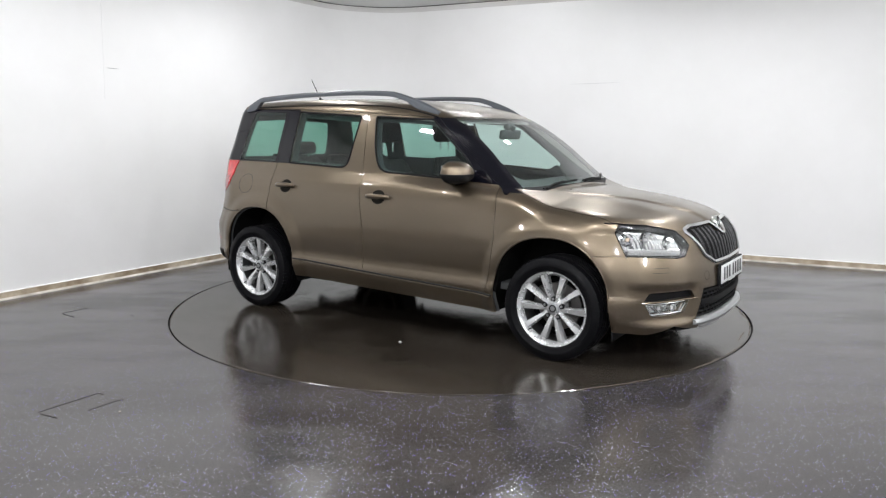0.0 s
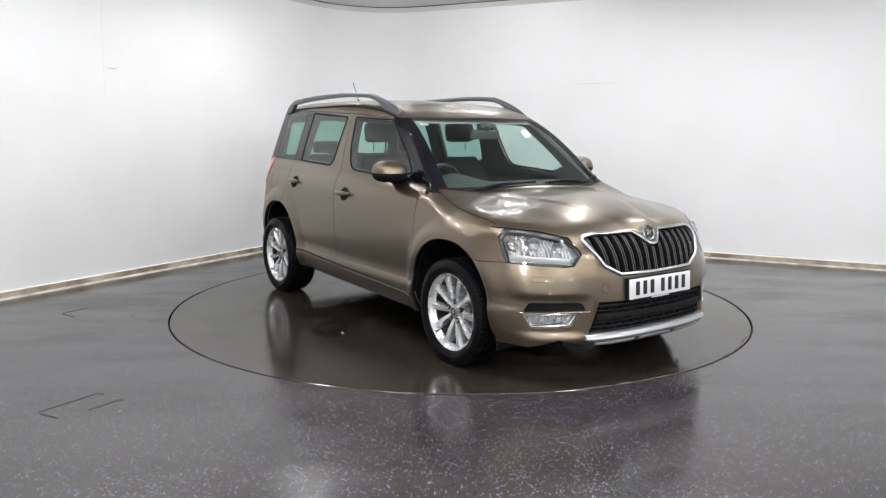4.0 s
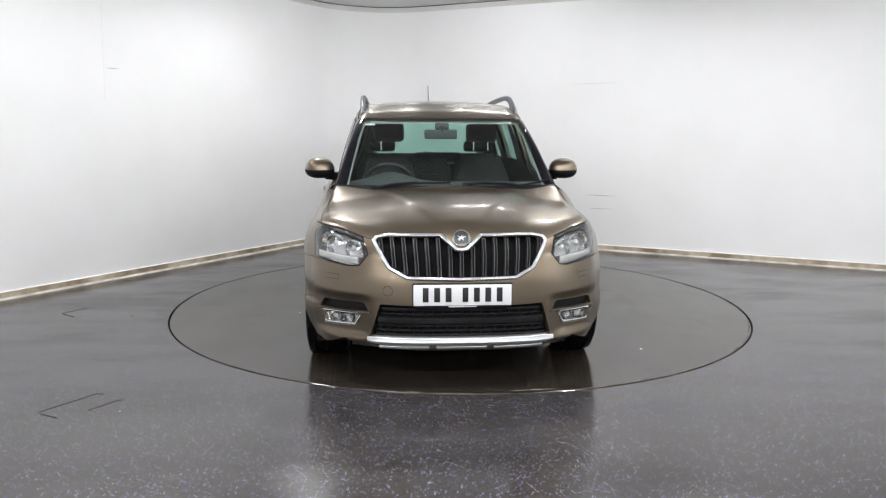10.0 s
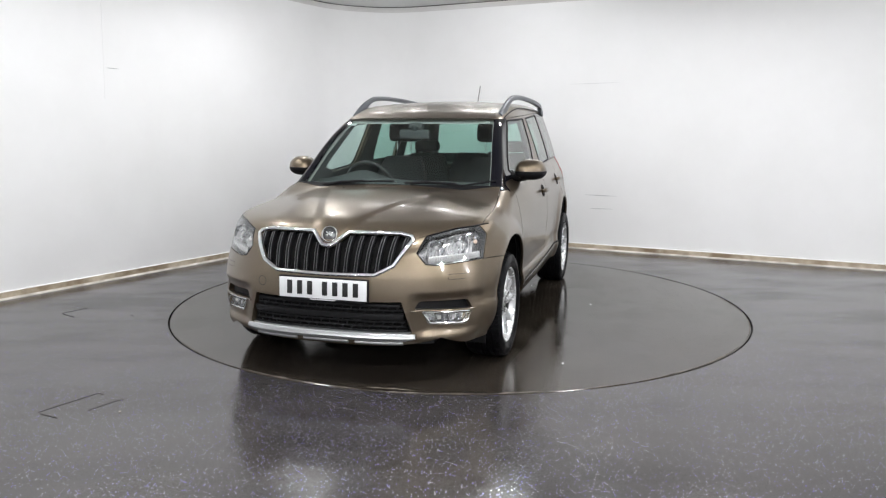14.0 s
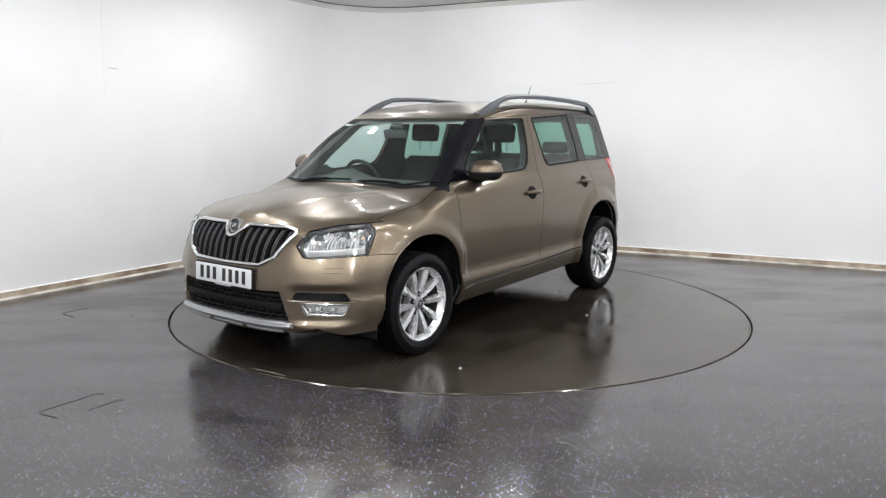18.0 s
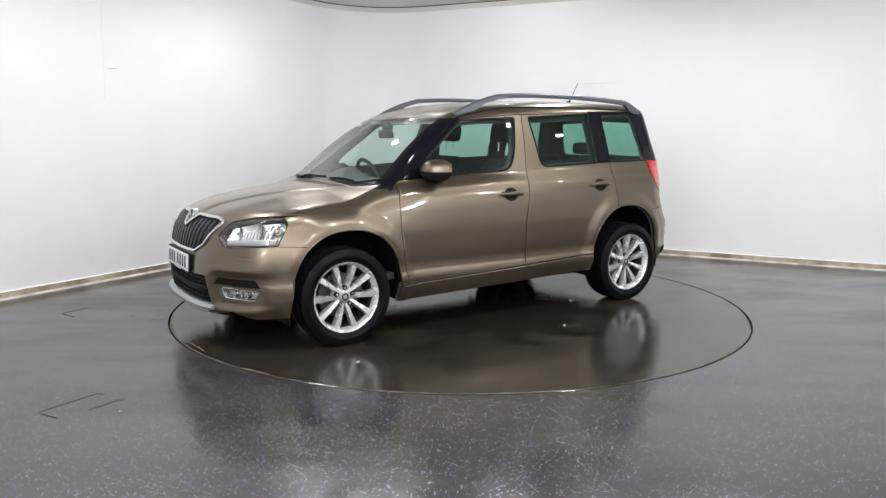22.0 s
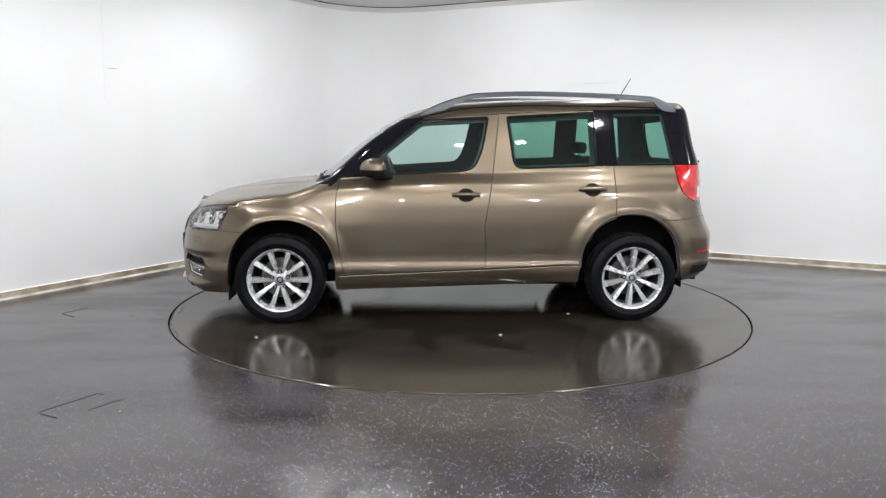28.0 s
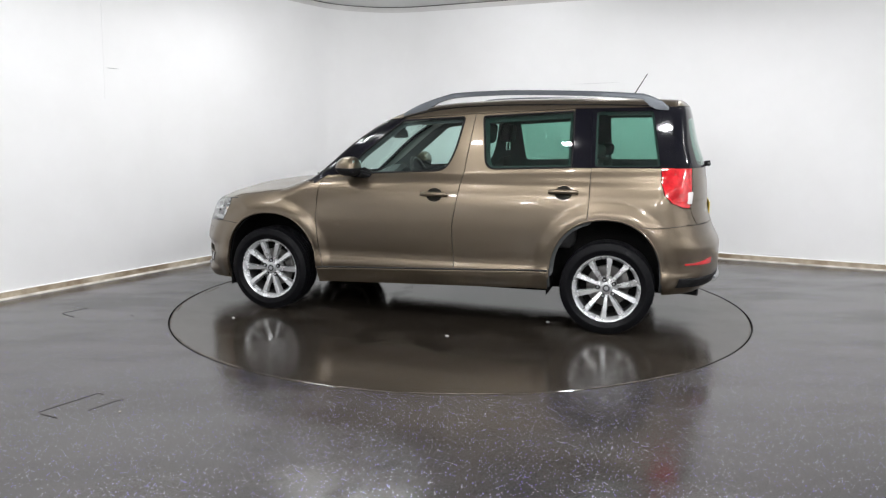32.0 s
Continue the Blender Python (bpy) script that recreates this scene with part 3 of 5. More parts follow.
def knife(bm, line, axis, where, closed=False):
    """Cuts the faces for which where(centre) holds along a line seen along an axis."""
    ia, ib = {"x": (1, 2), "y": (0, 2), "z": (0, 1)}[axis]
    line = list(line) + ([line[0]] if closed else [])
    low = [min(p[k] for p in line) - 0.03 for k in (0, 1)]
    high = [max(p[k] for p in line) + 0.03 for k in (0, 1)]
    pool = set()
    for f in bm.faces:
        c = f.calc_center_median()
        if low[0] < c[ia] < high[0] and low[1] < c[ib] < high[1] and where(c):
            pool.add(f)
    for (a1, b1), (a2, b2) in zip(line, line[1:]):
        length = math.hypot(a2 - a1, b2 - b1)
        if length < 1e-5:
            continue
        da, db = (a2 - a1) / length, (b2 - b1) / length
        some = []
        for f in pool:
            s = [(v.co[ia] - a1) * da + (v.co[ib] - b1) * db for v in f.verts]
            o = [(v.co[ib] - b1) * da - (v.co[ia] - a1) * db for v in f.verts]
            if max(s) > 0 and min(s) < length and min(o) < 0 < max(o):
                some.append(f)
        if not some:
            continue
        co, no = [0.0] * 3, [0.0] * 3
        co[ia], co[ib], no[ia], no[ib] = a1, b1, -db, da
        geom = some + list({e for f in some for e in f.edges}) + list({v for f in some for v in f.verts})
        for f in some:
            pool.discard(f)
        done = bmesh.ops.bisect_plane(bm, geom=geom, dist=2e-5, plane_co=co, plane_no=no)
        for g in done["geom"]:
            if isinstance(g, bmesh.types.BMFace):
                pool.add(g)


def arch_line(side, grow=0.0):
    cx, cz, w, h = (1.270, 0.350, 0.388, 0.412) if side > 0 else (-1.268, 0.365, 0.385, 0.432)
    w, h = w + grow, h + grow
    pts = [(cx - w, 0.05)]
    for i in range(25):
        a = math.pi * (1 - i / 24)
        c, s = math.cos(a), math.sin(a)
        pts.append((cx + math.copysign(abs(c) ** (2 / 2.25), c) * w, cz + abs(s) ** (2 / 2.25) * h))
    return pts + [(cx + w, 0.05)]


LOW_EDGE = [(-2.2, 0.30), (-1.62, 0.285), (-0.89, 0.288), (0.82, 0.236), (1.66, 0.222), (2.25, 0.205)]
DOOR_LINE = [(0.86, 1.10), (0.858, 1.03), (0.878, 0.92), (0.882, 0.717), (0.858, 0.511), (0.825, 0.36)]
B_LINE = [(-0.306, 1.52), (-0.255, 1.113), (-0.187, 0.707), (-0.201, 0.38)]
C_LINE = [(-1.125, 1.57), (-1.148, 1.15), (-1.150, 1.137)]
TRIM_LINE = [(-1.014, 1.57), (-1.016, 1.130)]
D_LINE = [(-1.150, 1.15), (-1.152, 0.906), (-1.144, 0.76)]
SILL_LINE = [(1.0, 0.352), (0.887, 0.358), (-0.89, 0.424), (-1.0, 0.428)]
GUTTER = [(0.40, 1.472), (0.29, 1.477), (-0.226, 1.508), (-1.013, 1.545), (-1.9, 1.562)]
BELT = [(-0.98, 1.137), (-1.5, 1.143), (-2.1, 1.147)]
PILLAR_LINE = [(0.90, 1.005), (0.70, 1.150), (0.29, 1.477)]
FRONT_GLASS = rounded([(0.470, 1.073), (0.648, 1.118), (0.575, 1.205), (0.258, 1.463), (-0.226, 1.486), (-0.178, 1.25), (-0.11, 1.105)], [0.01, 0.02, 0.05, 0.02, 0.02, 0.2, 0.12])
REAR_GLASS = rounded([(-0.410, 1.120), (-0.365, 1.490), (-1.012, 1.527), (-1.016, 1.140)], [0.07, 0.02, 0.015, 0.02])
QUARTER_GLASS = rounded([(-1.175, 1.150), (-1.165, 1.525), (-1.545, 1.530), (-1.610, 1.155)], 0.02)
SCREEN_EDGE = [(0.672, 1.005), (0.660, 1.06), (0.630, 1.20), (0.566, 1.462), (0.55, 1.478)]
HOOD_SIDE = [(0.93, 0.730), (1.1, 0.752), (1.4, 0.778), (1.655, 0.778), (1.70, 0.80)]
LAMP = [(0.80, 0.862), (0.655, 0.848), (0.53, 0.816), (0.497, 0.73), (0.545, 0.668), (0.60, 0.660), (0.98, 0.690), (0.98, 0.862)]
LAMP_BACK = [(1.668, 0.90), (1.652, 0.81), (1.725, 0.675), (1.73, 0.62)]
HOOD_FRONT = [(0.90, 0.863), (0.80, 0.862), (0.655, 0.848), (0.53, 0.816), (0.468, 0.800), (0.455, 0.814), (0.39, 0.828), (0.10, 0.828), (0.06, 0.802), (0.03, 0.778), (0.0, 0.774)]
GRILLE = [(-0.01, 0.758), (0.03, 0.763), (0.062, 0.792), (0.105, 0.828), (0.39, 0.828), (0.455, 0.814), (0.468, 0.797), (0.385, 0.663), (0.29, 0.614), (-0.01, 0.608)]
INTAKE = [(-0.01, 0.462), (0.436, 0.472), (0.49, 0.298), (-0.01, 0.286)]
FOG_HOLE = rounded([(0.770, 0.405), (0.738, 0.328), (0.565, 0.340), (0.532, 0.415)], 0.012)
BROW = rounded([(0.748, 0.466), (0.52, 0.470), (0.50, 0.428), (0.772, 0.412)], 0.012)
FRAME_LOW = [(0.92, 1.046), (0.470, 1.070), (0.42, 1.073)]
FRAME_TOP = [(0.470, 1.06), (0.30, 1.40), (0.235, 1.50)]
TAIL_LAMP = [(-1.614, 1.145), (-1.620, 1.04), (-1.648, 0.96), (-1.700, 0.908), (-1.77, 0.878), (-2.2, 0.866)]
TAIL_IN = [(0.650, 1.17), (0.700, 0.86)]
BUMPER_SEAM = [(1.50, 0.668), (1.72, 0.676), (1.76, 0.676)]
REAR_SEAM = [(-1.50, 0.748), (-1.62, 0.745), (-1.80, 0.762), (-2.2, 0.765)]
GATE = [(0.640, 1.60), (0.640, 1.17), (0.690, 0.86), (0.66, 0.765)]
BACK_GLASS = rounded([(-0.01, 1.155), (0.560, 1.16), (0.515, 1.475), (-0.01, 1.50)], [0, 0.04, 0.04, 0])


def line_at(line, v, along=0):
    """The other coordinate of a joint at v."""
    pts = sorted(line, key=lambda p: p[along])
    return np.interp(v, [p[along] for p in pts], [p[1 - along] for p in pts])


def cut_skin():
    v, quads = half_skin()
    me = bpy.data.meshes.new("skin")
    me.from_pydata([tuple(p) for p in v], [], quads)
    bm = bmesh.new()
    bm.from_mesh(me)
    bpy.data.meshes.remove(me)
    on_side = lambda c: c.y > 0.5
    for line in (arch_line(1), arch_line(-1), DOOR_LINE, B_LINE, C_LINE, TRIM_LINE, D_LINE, SILL_LINE, GUTTER, BELT, PILLAR_LINE, FRAME_LOW, FRAME_TOP):
        knife(bm, line, "y", on_side)
    knife(bm, LOW_EDGE, "y", lambda c: True)
    for poly in (FRONT_GLASS, REAR_GLASS, QUARTER_GLASS):
        knife(bm, poly, "y", on_side, True)
    knife(bm, BUMPER_SEAM, "y", lambda c: c.y > 0.7)
    knife(bm, REAR_SEAM, "y", lambda c: c.x < -1.4)
    knife(bm, TAIL_LAMP, "y", lambda c: c.y > 0.5)
    knife(bm, LAMP_BACK, "y", lambda c: c.y > 0.6)
    at_front = lambda c: c.x > 1.6
    for poly in (LAMP, GRILLE, INTAKE, FOG_HOLE, BROW):
        knife(bm, poly, "x", at_front, True)
    knife(bm, HOOD_FRONT, "x", at_front)
    knife(bm, SCREEN_EDGE, "x", lambda c: 0.2 < c.x < 1.15)
    knife(bm, [(-0.01, 1.478), (0.62, 1.478)], "x", lambda c: 0.2 < c.x < 0.7)
    knife(bm, [(-0.01, 1.032), (0.80, 1.032)], "x", lambda c: 0.7 < c.x < 1.2)
    knife(bm, HOOD_SIDE, "z", lambda c: c.z > 0.75)
    knife(bm, [(1.055, -0.01), (1.055, 0.5), (0.98, 0.69), (0.955, 0.78)], "z", lambda c: c.z > 0.9)
    at_back = lambda c: c.x < -1.5
    knife(bm, TAIL_IN, "x", at_back)
    knife(bm, GATE, "x", at_back)
    knife(bm, BACK_GLASS, "x", at_back, True)
    knife(bm, BELT, "y", at_back)
    knife(bm, [(-1.6, 1.562), (-2.0, 1.562)], "y", at_back)
    knife(bm, [(-1.70, -0.01), (-1.70, 0.70)], "z", lambda c: c.z > 1.5)
    bm.verts.index_update()
    pts = np.array([v.co[:] for v in bm.verts])
    faces = [[v.index for v in f.verts] for f in bm.faces]
    bm.free()
    return pts, faces


def name_faces(x, y, z):
    """The panel that each face belongs to, from its centre."""
    n = np.full(len(x), "rear_quarter", dtype="U20")

    def yes(cond, label):
        n[cond] = label
    door_x = line_at(DOOR_LINE, z, 1)
    b_x = line_at(B_LINE, z, 1)
    d_x = np.where(z > 1.137, line_at(C_LINE, z, 1), line_at(D_LINE, z, 1))
    sill_z = line_at(SILL_LINE, x)
    pillar_x = line_at(PILLAR_LINE, z, 1)
    yes(x > door_x, "fender")
    yes((x <= door_x) & (x > b_x) & (z > sill_z), "front_door")
    yes((x <= b_x) & (x > d_x) & (z > sill_z), "rear_door")
    yes((z <= sill_z) & (np.abs(x) < 1.1), "sill")
    yes((z < line_at(REAR_SEAM, x)) & (x < -1.45), "rear_bumper")
    yes((x > 1.3) & (z < 0.672), "front_bumper")
    yes((x > 1.86) & (z < 0.84), "front_bumper")
    yes((n == "rear_door") & (x < line_at(TRIM_LINE, z, 1)) & (z > 1.137), "door_trim")
    yes((x < d_x) & (z > line_at(BELT, x)) & (z < line_at(GUTTER, x)), "rear_pillar")
    yes((x < -1.6) & (y < line_at(GATE, z, 1)) & (z > 0.76), "tailgate")
    yes((x < -1.60) & inside_poly(BACK_GLASS, y, z), "rear_window")
    lamp = (x < line_at(TAIL_LAMP, z, 1)) & (z > 0.865) & (z < 1.145) & (y > line_at(TAIL_IN, z, 1)) & (z > line_at(TAIL_LAMP, x))
    yes(lamp, "tail_lamp")
    yes((x > pillar_x) & (x < 1.06) & (z > 1.0) & (y > 0.5), "pillar")
    yes((n == "front_door") & (z > line_at(FRAME_LOW, x)) & (x > line_at(FRAME_TOP, z, 1)), "door_frame")
    yes((x < -1.6) & (n == "tailgate") & (z > line_at(BELT, x)) & (z < 1.562), "gate_frame")
    yes((x > -1.70) & (x < 1.0) & (z > line_at(GUTTER, x)), "roof")
    yes((x > -1.70) & (x < 0.6) & (y < 0.56) & (z > 1.478), "roof")
    yes((x <= -1.70) & (z > 1.562), "tailgate")
    yes((y < line_at(SCREEN_EDGE, z, 1)) & (z < 1.478) & (z > 1.032) & (x > 0.25) & (x < 1.1), "windscreen")
    hood = (z > line_at(HOOD_FRONT, y)) & (x > 1.05) & (y < line_at(HOOD_SIDE, x)) & (z > 0.77)
    yes(hood, "bonnet")
    cowl_x = np.interp(y, [0, 0.5, 0.69, 0.78], [1.055, 1.055, 0.98, 0.955])
    yes((z <= 1.032) & (z > 0.96) & (x < cowl_x) & (x > 0.8) & (y < line_at(HOOD_SIDE, x)), "cowl")
    yes((z > 0.90) & (x >= cowl_x) & (x < 1.2) & (y < line_at(HOOD_SIDE, x)), "bonnet")
    yes(inside_poly(LAMP, y, z) & (x > line_at(LAMP_BACK, z, 1)) & (x > 1.6), "headlamp")
    front = x > 1.6
    yes(front & inside_poly(GRILLE, y, z), "grille_hole")
    yes(front & inside_poly(INTAKE, y, z), "intake_hole")
    yes(front & inside_poly(BROW, y, z), "brow_hole")
    yes(front & inside_poly(FOG_HOLE, y, z), "fog_hole")
    yes((y > 0.5) & inside_poly(FRONT_GLASS, x, z), "front_glass")
    yes((y > 0.5) & inside_poly(REAR_GLASS, x, z), "rear_glass")
    yes((y > 0.5) & inside_poly(QUARTER_GLASS, x, z), "quarter_glass")
    for s in (1, -1):
        yes((y > 0.5) & inside_poly(arch_line(s), x, z), "open")
    yes(z < line_at(LOW_EDGE, x), "open")
    return n


SKIN, SKIN_FACES = cut_skin()
SKIN = np.where((np.abs(SKIN[:, 1]) < 1e-4)[:, None], SKIN * (1, 0, 1), SKIN)
_moved = onto_skin(SKIN, 2)
_moved[:, 1] = np.where(SKIN[:, 1] == 0, 0, _moved[:, 1])
SKIN = np.where(np.linalg.norm(_moved - SKIN, axis=1)[:, None] < 0.02, _moved, SKIN)
CENTRES = np.array([SKIN[f].mean(0) for f in SKIN_FACES])
PANEL_OF = name_faces(*CENTRES.T)


def panel(name, keys, mat_, parent, side=0, gap=0.0025, lip=0.018, lift=0.0, label="", keep=None):
    """One panel of the skin as an object. side: 1 left, -1 right, 0 both halves in one. lift moves it along its normals."""
    keys = (keys,) if isinstance(keys, str) else keys
    chosen = [i for i in range(len(SKIN_FACES)) if PANEL_OF[i] in keys and (keep is None or keep(CENTRES[i]))]
    faces = [SKIN_FACES[i] for i in chosen]
    used = sorted({i for f in faces for i in f})
    slot = {v: i for i, v in enumerate(used)}
    pts = SKIN[used]
    polys = [[slot[i] for i in f] for f in faces]
    if side < 0:
        pts = pts * (1, -1, 1)
        polys = [f[::-1] for f in polys]
    elif side == 0:
        other, extra = {}, []
        for i, p in enumerate(pts):
            if p[1] == 0:
                other[i] = i
            else:
                other[i] = len(pts) + len(extra)
                extra.append(p * (1, -1, 1))
        polys += [[other[i] for i in f][::-1] for f in polys]
        pts = np.vstack([pts, np.array(extra)])
    nrm = normals_of(pts)
    edges = {}
    for f in polys:
        c = pts[f].mean(0)
        for a, b in zip(f, f[1:] + f[:1]):
            edges.setdefault((min(a, b), max(a, b)), []).append((a, b, c))
    rim = [e[0] for e in edges.values() if len(e) == 1]
    inward = np.zeros_like(pts)
    for a, b, c in rim:
        d = pts[b] - pts[a]
        w = np.cross((nrm[a] + nrm[b]) / 2, d)
        w /= np.linalg.norm(w) + 1e-9
        if w @ (c - (pts[a] + pts[b]) / 2) < 0:
            w = -w
        inward[a] += w
        inward[b] += w
    size = np.linalg.norm(inward, axis=1)
    at_rim = size > 1e-6
    inward[at_rim] /= size[at_rim][:, None]
    pts = pts + inward * gap + nrm * lift
    verts, norms = [tuple(p) for p in pts], [tuple(q) for q in nrm]
    if lip:
        copy = {}
        for a, b, _ in rim:
            for i in (a, b):
                if i not in copy:
                    copy[i] = len(verts)
                    verts += [tuple(pts[i]), tuple(pts[i] - nrm[i] * lip)]
                    norms += [tuple(-inward[i] if lip > 0 else inward[i])] * 2
            polys.append([copy[b], copy[a], copy[a] + 1, copy[b] + 1])
    me = bpy.data.meshes.new(name)
    me.from_pydata(verts, [], polys)
    me.polygons.foreach_set("use_smooth", [True] * len(me.polygons))
    me.normals_split_custom_set_from_vertices(norms)
    me.materials.append(mat_)
    ob = new(name, me)
    ob.parent = parent
    if label:
        ob["label"] = label
    return ob


# ---- the car ----
def skin_root(origin, way, far=1.2):
    """Distance along a ray from inside the car to its skin."""
    a, b = 0.0, far
    o, w = np.array(origin, float), np.array(way, float)
    for n in (25, 25, 9):
        d = np.linspace(a, b, n)
        v = form(o + d[:, None] * w)
        out = np.nonzero(v > 0)[0]
        k = max(1, out[0] if len(out) else n - 1)
        a, b, va, vb = d[k - 1], d[k], v[k - 1], v[k]
    return a + (b - a) * np.clip(-va / (vb - va + 1e-12), 0, 1)


def side_at(x, z, out=0.0):
    """A point on the left flank, moved outwards by out."""
    p = np.array((x, skin_root((x, 0.2, z), (0, 1, 0)) + 0.2, z))
    return Vector(p + normals_of(p[None])[0] * out)


def front_at(y, z, out=0.0):
    """A point on the nose."""
    p = np.array((1.2 + skin_root((1.2, y, z), (1, 0, 0)), y, z))
    return Vector(p + normals_of(p[None])[0] * out)


def top_at(x, y, out=0.0):
    p = np.array((x, y, 0.7 + skin_root((x, y, 0.7), (0, 0, 1))))
    return Vector(p + normals_of(p[None])[0] * out)


def rear_at(y, z, out=0.0):
    p = np.array((-1.2 - skin_root((-1.2, y, z), (-1, 0, 0)), y, z))
    return Vector(p + normals_of(p[None])[0] * out)


def flip(p, s):
    return Vector((p[0], p[1] * s, p[2]))


def patch(bm, point, outline, depth, crown=0.0, rings=4):
    """A closed raised pad over the skin: outline in the two free coordinates, point(a, b, out) lifts it."""
    ca = sum(p[0] for p in outline) / len(outline)
    cb = sum(p[1] for p in outline) / len(outline)
    loops = []
    for k in range(rings + 1):
        f = 1 - k / rings
        lift = depth + crown * (1 - f * f)
        if k == rings:
            loops.append([bm.verts.new(point(ca, cb, lift))])
        else:
            loops.append([bm.verts.new(point(ca + (a - ca) * f, cb + (b - cb) * f, lift)) for a, b in outline])
    base = [bm.verts.new(point(a, b, -0.004)) for a, b in outline]
    n = len(outline)
    for i in range(n):
        j = (i + 1) % n
        bm.faces.new((base[i], base[j], loops[0][j], loops[0][i]))
        for p, q in zip(loops, loops[1:]):
            if len(q) == 1:
                bm.faces.new((p[i], p[j], q[0]))
            else:
                bm.faces.new((p[i], p[j], q[j], q[i]))
    bmesh.ops.recalc_face_normals(bm, faces=bm.faces[:])


def mirrored(bm, s):
    """Turns a left-hand part into a right-hand one when s is -1."""
    if s < 0:
        bmesh.ops.scale(bm, vec=(1, -1, 1), verts=bm.verts[:])
        bmesh.ops.reverse_faces(bm, faces=bm.faces[:])
    return bm


def dense(poly, step_=0.03, closed=True):
    out = []
    pts = list(poly) + ([poly[0]] if closed else [])
    for (a, b), (c, d) in zip(pts, pts[1:]):
        n = max(1, int(math.hypot(c - a, d - b) / step_))
        out += [(a + (c - a) * i / n, b + (d - b) * i / n) for i in range(n)]
    return out if closed else out + [pts[-1]]


def ring_tube(bm, pts, r, seg=8, flat=1.0):
    """A closed tube along a loop of points."""
    n = len(pts)
    rings = []
    for i, p in enumerate(pts):
        d = (pts[(i + 1) % n] - pts[i - 1]).normalized()
        nv = Vector(normals_of(np.array([p]))[0])
        side = d.cross(nv).normalized()
        rings.append([bm.verts.new(p + side * (r * flat * math.cos(2 * math.pi * k / seg)) + nv * (r * math.sin(2 * math.pi * k / seg))) for k in range(seg)])
    for i in range(n):
        a, b = rings[i], rings[(i + 1) % n]
        for k in range(seg):
            bm.faces.new((a[k], a[(k + 1) % seg], b[(k + 1) % seg], b[k]))
    bmesh.ops.recalc_face_normals(bm, faces=bm.faces[:])


car = new("car")
tagged(car, "bronze-brown metallic compact SUV with roof rails and alloy wheels", "car")

panel("roof", "roof", PAINT, car, 0)
bonnet = panel("bonnet", "bonnet", PAINT, car, 0)
front_bumper = panel("front_bumper", "front_bumper", PAINT, car, 0, gap=0.001, lip=0.03)
rear_bumper = panel("rear_bumper", "rear_bumper", PAINT, car, 0)
tailgate = panel("tailgate", "tailgate", PAINT, car, 0)
panel("gate_frame", "gate_frame", GLOSS_BLACK, tailgate, 0, gap=0.001, label="gloss black frame round the rear window")
panel("rear_window", "rear_window", PRIVACY, tailgate, 0, gap=0.0, lip=0.0, label="dark tinted rear window")
screen = panel("windscreen", "windscreen", SCREEN, car, 0, gap=0.0, lip=0.0, label="clear windscreen")
panel("cowl", "cowl", BLACK, car, 0, gap=0.0, lip=0.02, label="black plastic cowl below the windscreen")

# inner lining behind the panels
panel("headlining", "roof", PILLAR_CLOTH, car, 0, gap=-0.01, lip=0.0, lift=-0.04, label="pale grey cloth headlining")
panel("cabin_lining", ("rear_bumper", "rear_pillar", "tailgate", "gate_frame", "sill", "rear_quarter", "tail_lamp"), CABIN, car, 0, gap=-0.012, lip=0.0, lift=-0.035, label="dark inner lining of the body")
panel("engine_bay", ("fender", "bonnet", "front_bumper"), LINER, car, 0, gap=-0.008, lip=0.0, lift=-0.045)

